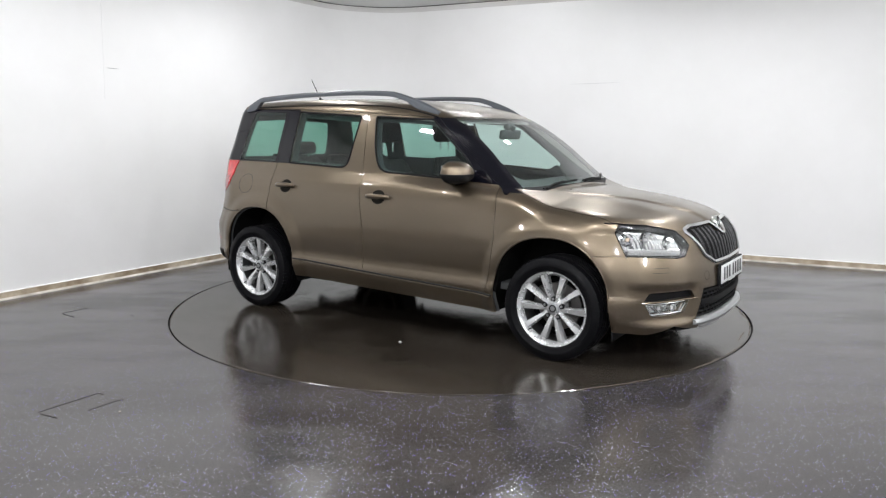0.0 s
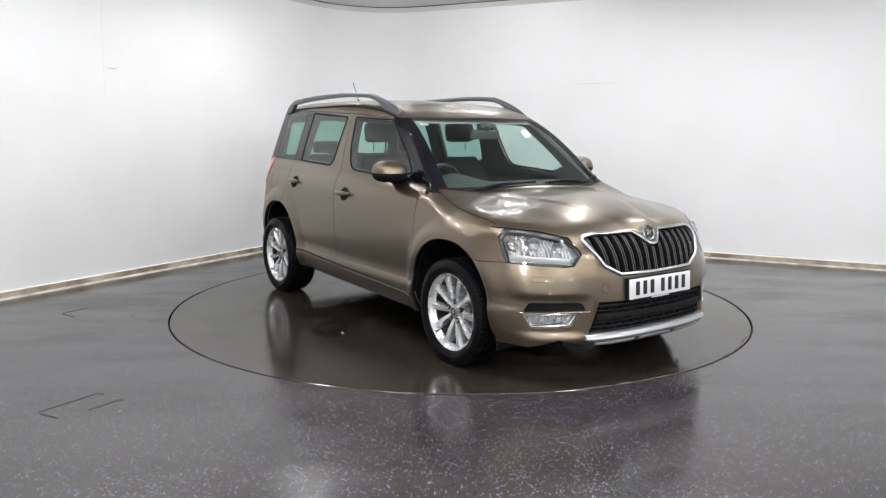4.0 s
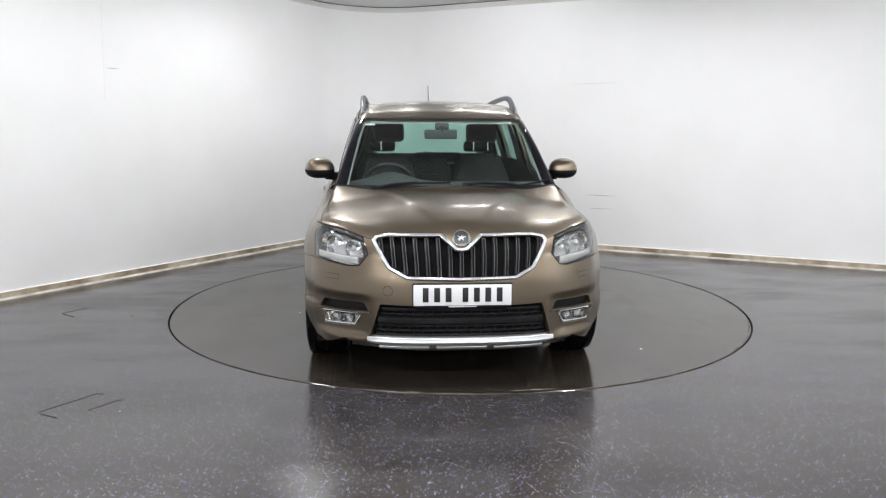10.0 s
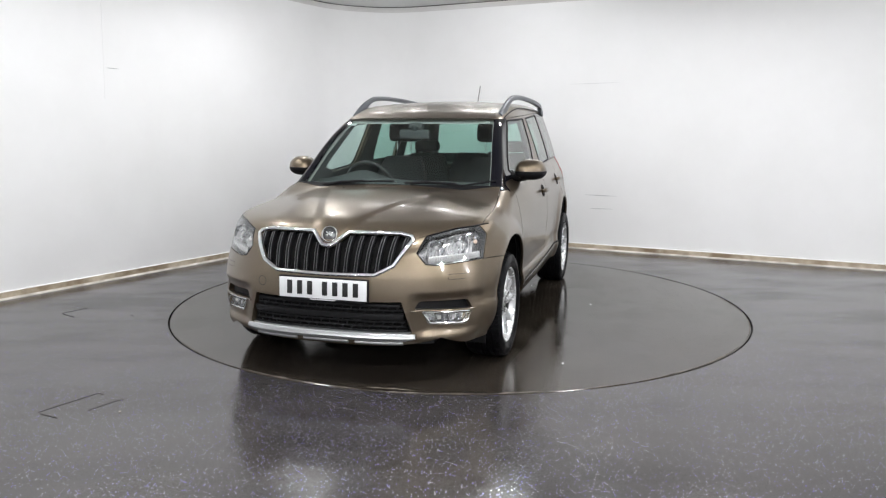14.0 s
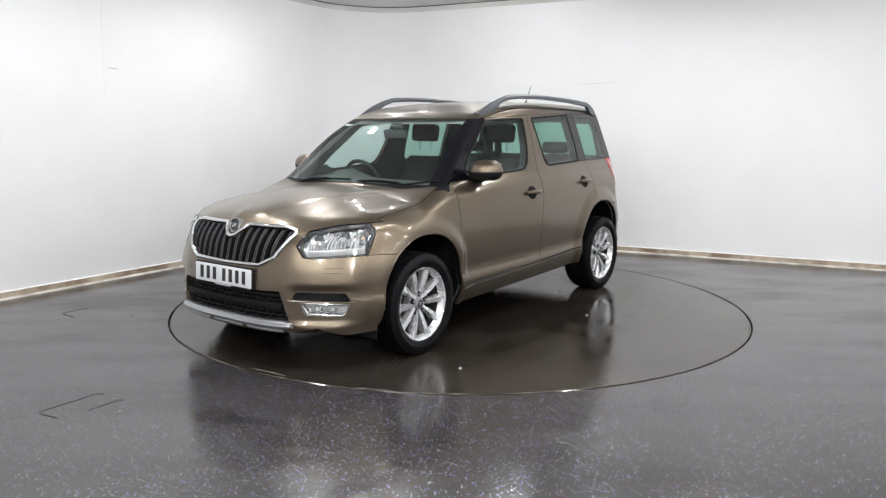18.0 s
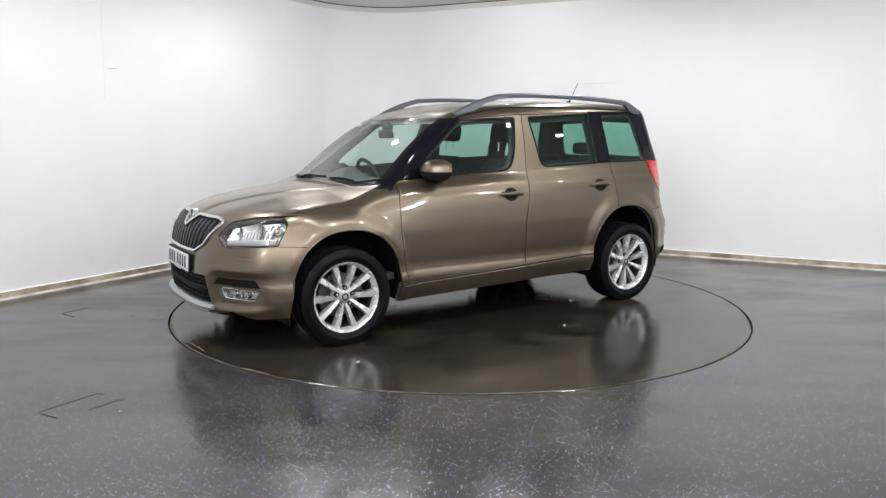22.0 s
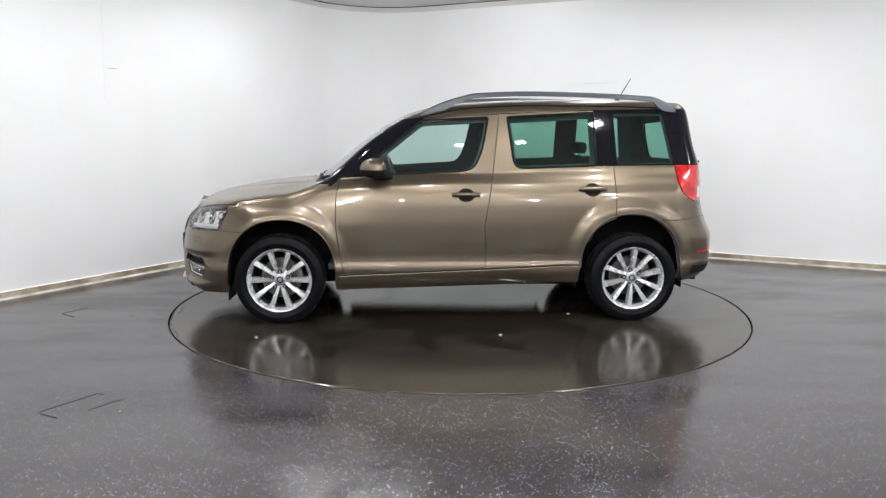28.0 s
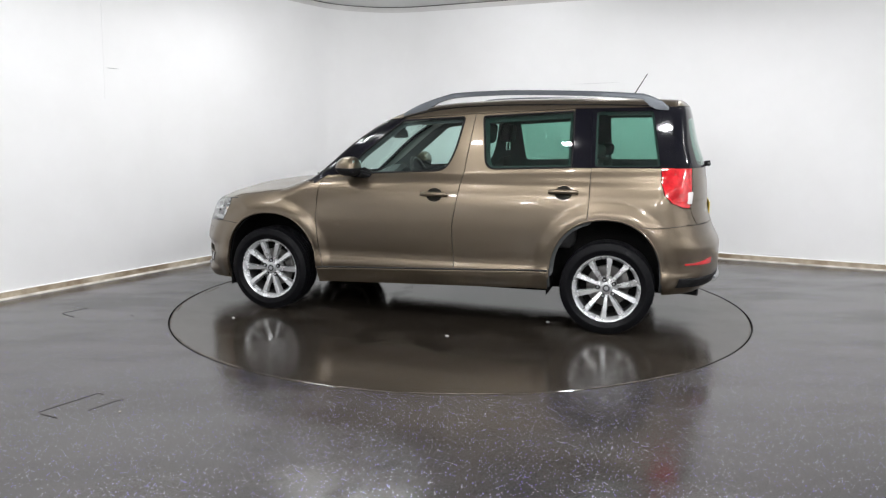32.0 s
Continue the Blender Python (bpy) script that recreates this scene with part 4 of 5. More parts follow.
doors = {}
for s in (1, -1):
    fender = panel("fender", "fender", PAINT, car, s)
    panel("sill", "sill", PAINT, car, s)
    quarter = panel("rear_quarter", "rear_quarter", PAINT, car, s)
    post = panel("windscreen_pillar", "pillar", GLOSS_BLACK, car, s, gap=0.001, label="gloss black pillar beside the windscreen")
    panel("pillar_lining", "pillar", PILLAR_CLOTH, post, s, gap=-0.004, lip=0.0, lift=-0.035, label="pale grey pillar lining")
    pillar = panel("rear_pillar", "rear_pillar", GLOSS_BLACK, car, s, gap=0.001, label="gloss black rear pillar cover")
    panel("quarter_window", "quarter_glass", PRIVACY, pillar, s, gap=0.0, lip=0.0, label="dark tinted side window")
    door = panel("front_door", "front_door", PAINT, car, s)
    panel("door_window", "front_glass", GLASS, door, s, gap=0.0, lip=0.0, label="green tinted side window")
    panel("window_frame", "door_frame", GLOSS_BLACK, door, s, gap=0.0008, label="black door window frame")
    panel("door_lining", ("front_door", "door_frame"), CABIN, door, s, gap=-0.02, lip=0.0, lift=-0.05, label="dark plastic door lining")
    rear = panel("rear_door", "rear_door", PAINT, car, s)
    panel("door_window", "rear_glass", PRIVACY, rear, s, gap=0.0, lip=0.0, label="green tinted side window")
    panel("door_trim", "door_trim", GLOSS_BLACK, rear, s, gap=0.001, label="gloss black cover behind the door window")
    panel("door_lining", ("rear_door", "door_trim"), CABIN, rear, s, gap=-0.03, lip=0.0, lift=-0.05, label="dark plastic door lining")
    doors[s] = (door, rear)
    # dark tube in place of the shade in the gap between the doors and the sill
    bm = bmesh.new()
    tube(bm, [side_at(0.875 - 1.755 * i / 30, 0.3585 + 0.066 * i / 30, 0.001) for i in range(31)], 0.0065, 6)
    part("sill_gap_shade", mirrored(bm, s), DARK_GAP, car)
    # thin lip added below it to catch a line of highlight
    bm = bmesh.new()
    tube(bm, [side_at(0.862 - 1.735 * i / 30, 0.344 + 0.066 * i / 30, -0.001) for i in range(31)], 0.0065, 8)
    part("sill_highlight_lip", mirrored(bm, s), PAINT, car)
    # rubber seals round the side windows
    for poly, owner, name in ((FRONT_GLASS, door, "window_seal"), (REAR_GLASS, rear, "window_seal")):
        bm = bmesh.new()
        ring_tube(bm, [side_at(a, b, 0.001) for a, b in dense(poly, 0.04)], 0.0045, 6, 1.6)
        part(name, mirrored(bm, s), BLACK, owner)
    # door handles: a bar over a round dished grip
    for owner, hx, hz in ((door, -0.052, 0.932), (rear, -0.975, 0.968)):
        bm = bmesh.new()
        patch(bm, side_at, [(hx + 0.066 * math.cos(a), hz - 0.002 + 0.053 * math.sin(a)) for a in [2 * math.pi * i / 28 for i in range(28)]], 0.0016, -0.001)
        dish = part("grip_dish", mirrored(bm, s), PAINT, owner, "dished grip behind the handle")
        # near-black raised pad: the grip's shade laid on as colour
        bm = bmesh.new()
        patch(bm, side_at, [(hx + 0.060 * math.cos(a), hz - 0.001 + 0.048 * math.sin(a)) for a in [2 * math.pi * i / 28 for i in range(28)]], 0.0030, 0.0)
        part("grip_shade", mirrored(bm, s), GRIP, dish)
        bm = bmesh.new()
        pts = [side_at(hx + u * 0.098, hz, 0.012 + 0.020 * (1 - u ** 4)) for u in [i / 7 - 1 for i in range(15)]]
        tube(bm, pts, [0.0135 + 0.004 * (1 - u * u) for u in [i / 7 - 1 for i in range(15)]], 12, 0.8)
        part("door_handle", mirrored(bm, s), PAINT, owner)


def wheel_arch(s, side):
    """Dark liner behind a wheel opening."""
    bm = bmesh.new()
    pts = arch_line(side, 0.012)
    rows = []
    for a, b in pts:
        z = max(b, 0.24)
        y1 = min(0.865, side_at(a, max(b, 0.30)).y - 0.006) if b > 0.2 else 0.83
        rows.append([bm.verts.new((a, y, z)) for y in (y1, 0.70, 0.50)])
    for p, q in zip(rows, rows[1:]):
        for k in range(2):
            bm.faces.new((p[k], p[k + 1], q[k + 1], q[k]))
    bm.faces.new([r[2] for r in rows])
    bmesh.ops.recalc_face_normals(bm, faces=bm.faces[:])
    part("wheel_arch_liner", mirrored(bm, s), LINER, car, "dark felt wheel arch liner")
    # rolled edge of the opening
    bm = bmesh.new()
    line = [side_at(a, b, -0.004) for a, b in arch_line(side, -0.001) if b > 0.27]
    tube(bm, line, 0.006, 8)
    part("arch_edge", mirrored(bm, s), PAINT, car)


def wheel(x, s, spin):
    """Alloy wheel with ten spokes, turned by spin; built on its own axle, outside facing +y."""
    root = new("wheel")
    root.parent = car
    root.matrix_basis = pose(x, 0.0, HUB_Z) if s > 0 else pose(x, 0.0, HUB_Z, 0, 0, 180)
    y0 = 0.864
    bm = bmesh.new()
    R = 0.322
    prof = [(0.224, y0 - 0.212), (0.238, y0 - 0.220), (0.275, y0 - 0.222), (0.302, y0 - 0.214), (0.316, y0 - 0.196), (R, y0 - 0.165)]
    for g in range(4):
        c = y0 - 0.165 + 0.036 * (g + 0.5)
        prof += [(R, c - 0.006), (R - 0.007, c - 0.004), (R - 0.007, c + 0.004), (R, c + 0.006)]
    prof += [(R, y0 - 0.020), (0.316, y0 + 0.006), (0.302, y0 + 0.016), (0.285, y0 + 0.0195), (0.2835, y0 + 0.0205), (0.268, y0 + 0.0208), (0.2665, y0 + 0.0195), (0.247, y0 + 0.016), (0.235, y0 + 0.009), (0.226, y0 - 0.003)]
    lathe(bm, prof, 96)
    # sipes on the shoulder
    part("tyre", bm, RUBBER, root, "black low-profile tyre, damp")
    bm = bmesh.new()
    for i in range(72):
        a = 2 * math.pi * i / 72
        box(bm, (0.3155 * math.cos(a), y0 - 0.004, 0.3155 * math.sin(a)), (0.012, 0.030, 0.0035), Matrix.Rotation(-a, 4, "Y") @ Matrix.Rotation(0.35, 4, "Z"), 0.0)
    tread = part("tread_block", bm, RUBBER, root, smooth=False)
    tread["kind"] = "stuff"
    bm = bmesh.new()
    lathe(bm, [(0.203, y0 - 0.036), (0.209, y0 - 0.020), (0.216, y0 - 0.008), (0.2195, y0 - 0.001), (0.2245, y0 + 0.005), (0.2310, y0 + 0.007), (0.2340, y0 + 0.003), (0.232, y0 - 0.008), (0.227, y0 - 0.012)], 96)
    rim = part("rim", bm, ALLOY, root, "silver alloy rim")
    bm = bmesh.new()
    lathe(bm, [(0.207, y0 - 0.20), (0.200, y0 - 0.10), (0.202, y0 - 0.034)], 64)
    part("rim_barrel", bm, BARREL, root, "inner barrel, darkened for the shade behind the spokes")
    # spokes: five pairs, each a tapered beam from hub to rim
    for i in range(10):
        pair, hand = divmod(i, 2)
        base = math.radians(90 + spin + 72 * pair)
        sign = 1 if hand else -1
        bm = bmesh.new()
        rows = []
        for k in range(9):
            u = k / 8
            r = 0.046 + (0.216 - 0.046) * u
            ang = base + sign * math.radians(20.0 - 2.5 * u)
            half = 0.0115 + 0.0120 * u ** 1.2
            face = y0 - 0.012 - 0.020 * (1 - u) ** 1.3 + 0.004 * math.sin(math.pi * u)
            deep = 0.040 + 0.012 * u
            c, s_ = math.cos(ang), math.sin(ang)
            tx, tz = -s_, c
            rows.append([bm.verts.new((c * r + tx * half * w, face - d, s_ * r + tz * half * w)) for w, d in ((-1.0, deep), (-0.97, 0.020 if sign > 0 else 0.004), (-0.55 * sign - 0.05, -0.001), (-0.55 * sign, -0.0015), (-0.55 * sign + 0.05, -0.001), (0.97, 0.004 if sign > 0 else 0.020), (1.0, deep))])
        for p, q in zip(rows, rows[1:]):
            for k in range(6):
                bm.faces.new((p[k], p[k + 1], q[k + 1], q[k]))
            bm.faces.new((p[6], p[0], q[0], q[6]))
        bm.faces.new(rows[0])
        bm.faces.new(rows[-1][::-1])
        bmesh.ops.recalc_face_normals(bm, faces=bm.faces[:])
        part("spoke", bm, ALLOY, rim, smooth=False)
    bm = bmesh.new()
    lathe(bm, [(0.0001, y0 - 0.028), (0.030, y0 - 0.028), (0.033, y0 - 0.032), (0.060, y0 - 0.036), (0.074, y0 - 0.044), (0.078, y0 - 0.058), (0.078, y0 - 0.09)], 48)
    part("hub", bm, ALLOY, root)
    bm = bmesh.new()
    lathe(bm, [(0.0001, y0 - 0.0200), (0.030, y0 - 0.0205), (0.0365, y0 - 0.023), (0.038, y0 - 0.034)], 32)
    cap = part("hub_cap", bm, SATIN, root, "silver hub cap with a dark emblem")
    bm = bmesh.new()
    lathe(bm, [(0.015, y0 - 0.0187), (0.024, y0 - 0.0187), (0.024, y0 - 0.022)], 24)
    part("emblem", bm, BADGE_FACE, cap)
    for i in range(5):
        a = math.radians(90 + spin + 72 * i)
        cx, cz = 0.059 * math.cos(a), 0.059 * math.sin(a)
        # black peg, stands for the shade inside a bolt pocket
        bm = bmesh.new()
        rod(bm, (cx, y0 - 0.052, cz), (cx, y0 - 0.0262, cz), 0.0155, seg=20)
        pocket = part("bolt_pocket_shade", bm, BLACK, root)
        bm = bmesh.new()
        rod(bm, (cx, y0 - 0.05, cz), (cx, y0 - 0.0205, cz), 0.0100, 0.0085, 6)
        part("wheel_bolt", bm, SATIN, root)
    bm = bmesh.new()
    lathe(bm, [(0.05, y0 - 0.120), (0.145, y0 - 0.120), (0.147, y0 - 0.124), (0.147, y0 - 0.142), (0.08, y0 - 0.142), (0.075, y0 - 0.105), (0.03, y0 - 0.10)], 64)
    part("brake_disc", bm, STEEL, root, "grey steel brake disc")
    bm = bmesh.new()
    lathe(bm, [(0.199, y0 - 0.15), (0.03, y0 - 0.155)], 48)
    part("back_plate", bm, LINER, root)
    bm = bmesh.new()
    box(bm, (-0.118 if s > 0 else 0.118, y0 - 0.118, 0.045), (0.075, 0.060, 0.13), Matrix.Rotation(0.35 * s, 4, "Y"), 0.012)
    part("brake_caliper", bm, STEEL, root, "grey brake caliper")
    bm = bmesh.new()
    rod(bm, (0.150, y0 + 0.006, -0.150), (0.143, y0 - 0.02, -0.143), 0.004, seg=8)
    part("valve", bm, BLACK, root)


for s in (1, -1):
    for side in (1, -1):
        wheel_arch(s, side)
        wheel(side * HUB_X, s, 0 if side > 0 else -14)

bm = bmesh.new()
box(bm, (0.0, 0, 0.30), (1.74, 1.50, 0.09), bevel=0.02)
box(bm, (1.30, 0, 0.30), (1.10, 0.98, 0.12), bevel=0.02)
box(bm, (-1.38, 0, 0.33), (0.96, 0.98, 0.10), bevel=0.02)
part("underbody", bm, LINER, car, "dark underbody tray")
bm = bmesh.new()
tube(bm, [(0.9, 0.25, 0.235), (0.0, 0.22, 0.235), (-0.9, 0.24, 0.24), (-1.5, 0.40, 0.27), (-1.90, 0.50, 0.262)], 0.026, 12)
part("exhaust_pipe", bm, BLACK, car, "dark exhaust pipe")


# ---- nose: grille, lamps, plate ----
def slab_from(name, keys, mat_, parent, lift, side=0, label=""):
    return panel(name, keys, mat_, parent, side, gap=-0.004, lip=0.0, lift=lift, label=label)


grille = new("grille")
grille.parent = car
slab_from("grille_back", "grille_hole", LINER, grille, -0.040)


def both_sides(poly):
    """Full outline from its right half (first and last points on the centre line)."""
    half = [p for p in poly if p[0] >= 0]
    return half + [(-a, b) for a, b in reversed(half) if a > 0]


outline = dense(both_sides([(0.0, 0.758)] + GRILLE[1:-1] + [(0.0, 0.608)]), 0.02)
bm = bmesh.new()
ring_tube(bm, [front_at(a, b, 0.004) for a, b in outline], 0.0098, 10, 1.2)
part("grille_surround", bm, CHROME, grille, "bright chrome grille surround")
GRILLE_TOP = [(0.0, 0.744), (0.03, 0.749), (0.062, 0.776), (0.105, 0.814), (0.39, 0.816), (0.455, 0.805)]
GRILLE_LOW = [(0.0, 0.620), (0.29, 0.626), (0.385, 0.675), (0.462, 0.795)]
for i in range(-7, 8):
    y = i * 0.0605 + 0.0
    lo_, hi_ = np.interp(abs(y), *zip(*GRILLE_LOW)), np.interp(abs(y), *zip(*GRILLE_TOP))
    if hi_ - lo_ < 0.03:
        continue
    bm = bmesh.new()
    rows = []
    for k in range(7):
        z = lo_ + (hi_ - lo_) * k / 6
        yy = y * (1 + 0.10 * (z - 0.70) / 0.1 * 0.25)
        c = front_at(yy, z, -0.004)
        rows.append([bm.verts.new(c + Vector((dx, dy, 0))) for dx, dy in ((-0.034, -0.011), (-0.006, -0.010), (0.0, -0.007), (-0.010, 0.0), (0.0, 0.007), (-0.006, 0.010), (-0.034, 0.011))])
    for p, q in zip(rows, rows[1:]):
        for k in range(6):
            bm.faces.new((p[k], p[k + 1], q[k + 1], q[k]))
    bm.faces.new(rows[0])
    bm.faces.new(rows[-1][::-1])
    bmesh.ops.recalc_face_normals(bm, faces=bm.faces[:])
    slat_ = part("slat", bm, GRILLE_SLAT, grille)
    for e in (-0.0075, 0.0075):
        bm = bmesh.new()
        tube(bm, [front_at(y * (1 + 0.025 * (z - 0.70) / 0.1) + e, z, -0.0035) for z in [lo_ + (hi_ - lo_) * k / 6 for k in range(7)]], 0.0022, 6)
        part("slat_edge", bm, SLAT_EDGE, slat_)

badge = new("badge")
badge.parent = car
b0 = front_at(0, 0.812, 0.004)
for name, prof, m_ in (("badge_ring", [(0.038, 0.010), (0.043, 0.014), (0.048, 0.010), (0.049, -0.02)], CHROME), ("badge_face", [(0.0001, 0.010), (0.022, 0.009), (0.039, 0.006)], BADGE_FACE)):
    bm = bmesh.new()
    lathe(bm, prof, 40, "x")
    bmesh.ops.transform(bm, matrix=Matrix.Translation(b0) @ pose(0, 0, 0, 0, -18, 0), verts=bm.verts[:])
    part(name, bm, m_, badge)
bm = bmesh.new()
for a, l in ((20, 0.046), (60, 0.034), (-35, 0.040)):
    box(bm, (0.011, 0.004 * math.cos(a), 0.003), (0.003, l, 0.006), Matrix.Rotation(radians(a), 4, "X"), 0.001)
bmesh.ops.transform(bm, matrix=Matrix.Translation(b0) @ pose(0, 0, 0, 0, -18, 0), verts=bm.verts[:])
part("badge_shape", bm, CHROME, badge)


def number_plate(parent, centre, turn, colour):
    """A plate with plain bars for its characters."""
    bm = bmesh.new()
    box(bm, (0, 0, 0), (0.006, 0.520, 0.111), bevel=0.002)
    bmesh.ops.transform(bm, matrix=Matrix.Translation(centre) @ turn, verts=bm.verts[:])
    plate = part("number_plate", bm, colour, parent, "plate with seven dark bars")
    for k in range(7):
        y = 0.196 - k * 0.0605 - (0.029 if k > 3 else 0)
        bm = bmesh.new()
        box(bm, (0.004, y, 0.002), (0.002, 0.031, 0.076), bevel=0.0006)
        bmesh.ops.transform(bm, matrix=Matrix.Translation(centre) @ turn, verts=bm.verts[:])
        part("plate_bar", bm, INK, plate)
    return plate


plate = number_plate(car, (2.127, 0, 0.530), pose(0, 0, 0, 0, -3, 0), PLATE_WHITE)
bm = bmesh.new()
box(bm, (2.113, 0, 0.530), (0.020, 0.530, 0.124), bevel=0.004)
box(bm, (2.121, 0, 0.468), (0.012, 0.50, 0.012), bevel=0.002)
part("plate_holder", bm, BLACK, car, "black plastic plate holder")
bm = bmesh.new()
box(bm, (2.1285, 0, 0.4685), (0.002, 0.15, 0.006))
part("holder_lettering_bar", bm, PLATE_WHITE, plate)

intake = new("lower_intake")
intake.parent = front_bumper
slab_from("intake_back", "intake_hole", LINER, intake, -0.05)
for k, (z, h, out) in enumerate(((0.445, 0.010, -0.016), (0.418, 0.007, -0.022), (0.386, 0.020, -0.006), (0.356, 0.007, -0.022), (0.330, 0.007, -0.022), (0.306, 0.008, -0.02))):
    w = 0.425 + (0.472 - z) * 0.27
    bm = bmesh.new()
    ys = [w * (i / 12 - 1) for i in range(25)]
    rows = []
    for y in ys:
        c = front_at(y, z, out)
        rows.append([bm.verts.new(c + Vector((dx, 0, dz))) for dx, dz in ((-0.03, h), (0, h * 0.8), (0.003, 0), (0, -h * 0.8), (-0.03, -h))])
    for p, q in zip(rows, rows[1:]):
        for j in range(4):
            bm.faces.new((p[j], p[j + 1], q[j + 1], q[j]))
    bmesh.ops.recalc_face_normals(bm, faces=bm.faces[:])
    part("intake_bar", bm, BLACK, intake)
bm = bmesh.new()
for r, (za, zb) in enumerate(((0.445, 0.418), (0.418, 0.386), (0.386, 0.356), (0.356, 0.330), (0.330, 0.306))):
    for i in range(-9, 10):
        y = (i + 0.5 * (r % 2)) * 0.052
        if abs(y) < 0.42 + (0.472 - za) * 0.27:
            c = front_at(y, (za + zb) / 2, -0.026)
            box(bm, c, (0.016, 0.007, za - zb))
mesh_ = part("intake_mesh", bm, BLACK, intake, smooth=False)
mesh_["kind"] = "stuff"

# silver guard under the nose
for z0, r0, r1, span, m_, nm, out in ((0.276, 0.015, 0.9, 0.505, SATIN, "skid_guard", 0.004),):
    bm = bmesh.new()
    n = 41
    rows = []
    for i in range(n):
        y = span * (2 * i / (n - 1) - 1)
        c = front_at(y, z0, out)
        f = 1 - 0.35 * max(0, abs(y) / span - 0.9) / 0.1
        rows.append([bm.verts.new(c + Vector((dx, 0, dz * f))) for dx, dz in ((-0.03, 0.026), (-0.004, 0.024), (0.010, 0.014), (0.016, -0.004), (0.010, -0.018), (-0.05, -0.034))])
    for p, q in zip(rows, rows[1:]):
        for j in range(5):
            bm.faces.new((p[j], p[j + 1], q[j + 1], q[j]))
    bm.faces.new(rows[0])
    bm.faces.new(rows[-1][::-1])
    bmesh.ops.recalc_face_normals(bm, faces=bm.faces[:])
    guard = part(nm, bm, m_, front_bumper, "satin silver guard under the nose")
for ya, yb in ((-0.44, -0.175), (-0.135, 0.135), (0.175, 0.44)):
    bm = bmesh.new()
    pts = [front_at(ya + (yb - ya) * i / 10, 0.240, 0.002) for i in range(11)]
    tube(bm, pts, 0.011, 10)
    part("guard_lip", bm, SATIN, guard)
bm = bmesh.new()
rows = []
for i in range(41):
    y = 0.60 * (i / 20 - 1)
    c = front_at(y, 0.232, -0.02)
    rows.append([bm.verts.new(c + Vector((dx, 0, dz))) for dx, dz in ((0.0, 0.02), (0.01, -0.012), (-0.30, -0.006))])
for p, q in zip(rows, rows[1:]):
    for j in range(2):
        bm.faces.new((p[j], p[j + 1], q[j + 1], q[j]))
bmesh.ops.recalc_face_normals(bm, faces=bm.faces[:])
part("under_tray", bm, BLACK, front_bumper)


def bowl(bm, centre, r, depth):
    """An open reflector bowl that faces forward."""
    lathe(bm, [(r, 0.0), (r * 0.96, -depth * 0.35), (r * 0.78, -depth * 0.7), (r * 0.45, -depth * 0.95), (0.0001, -depth)], 28, "x")
    bmesh.ops.transform(bm, matrix=centre, verts=bm.verts[:])


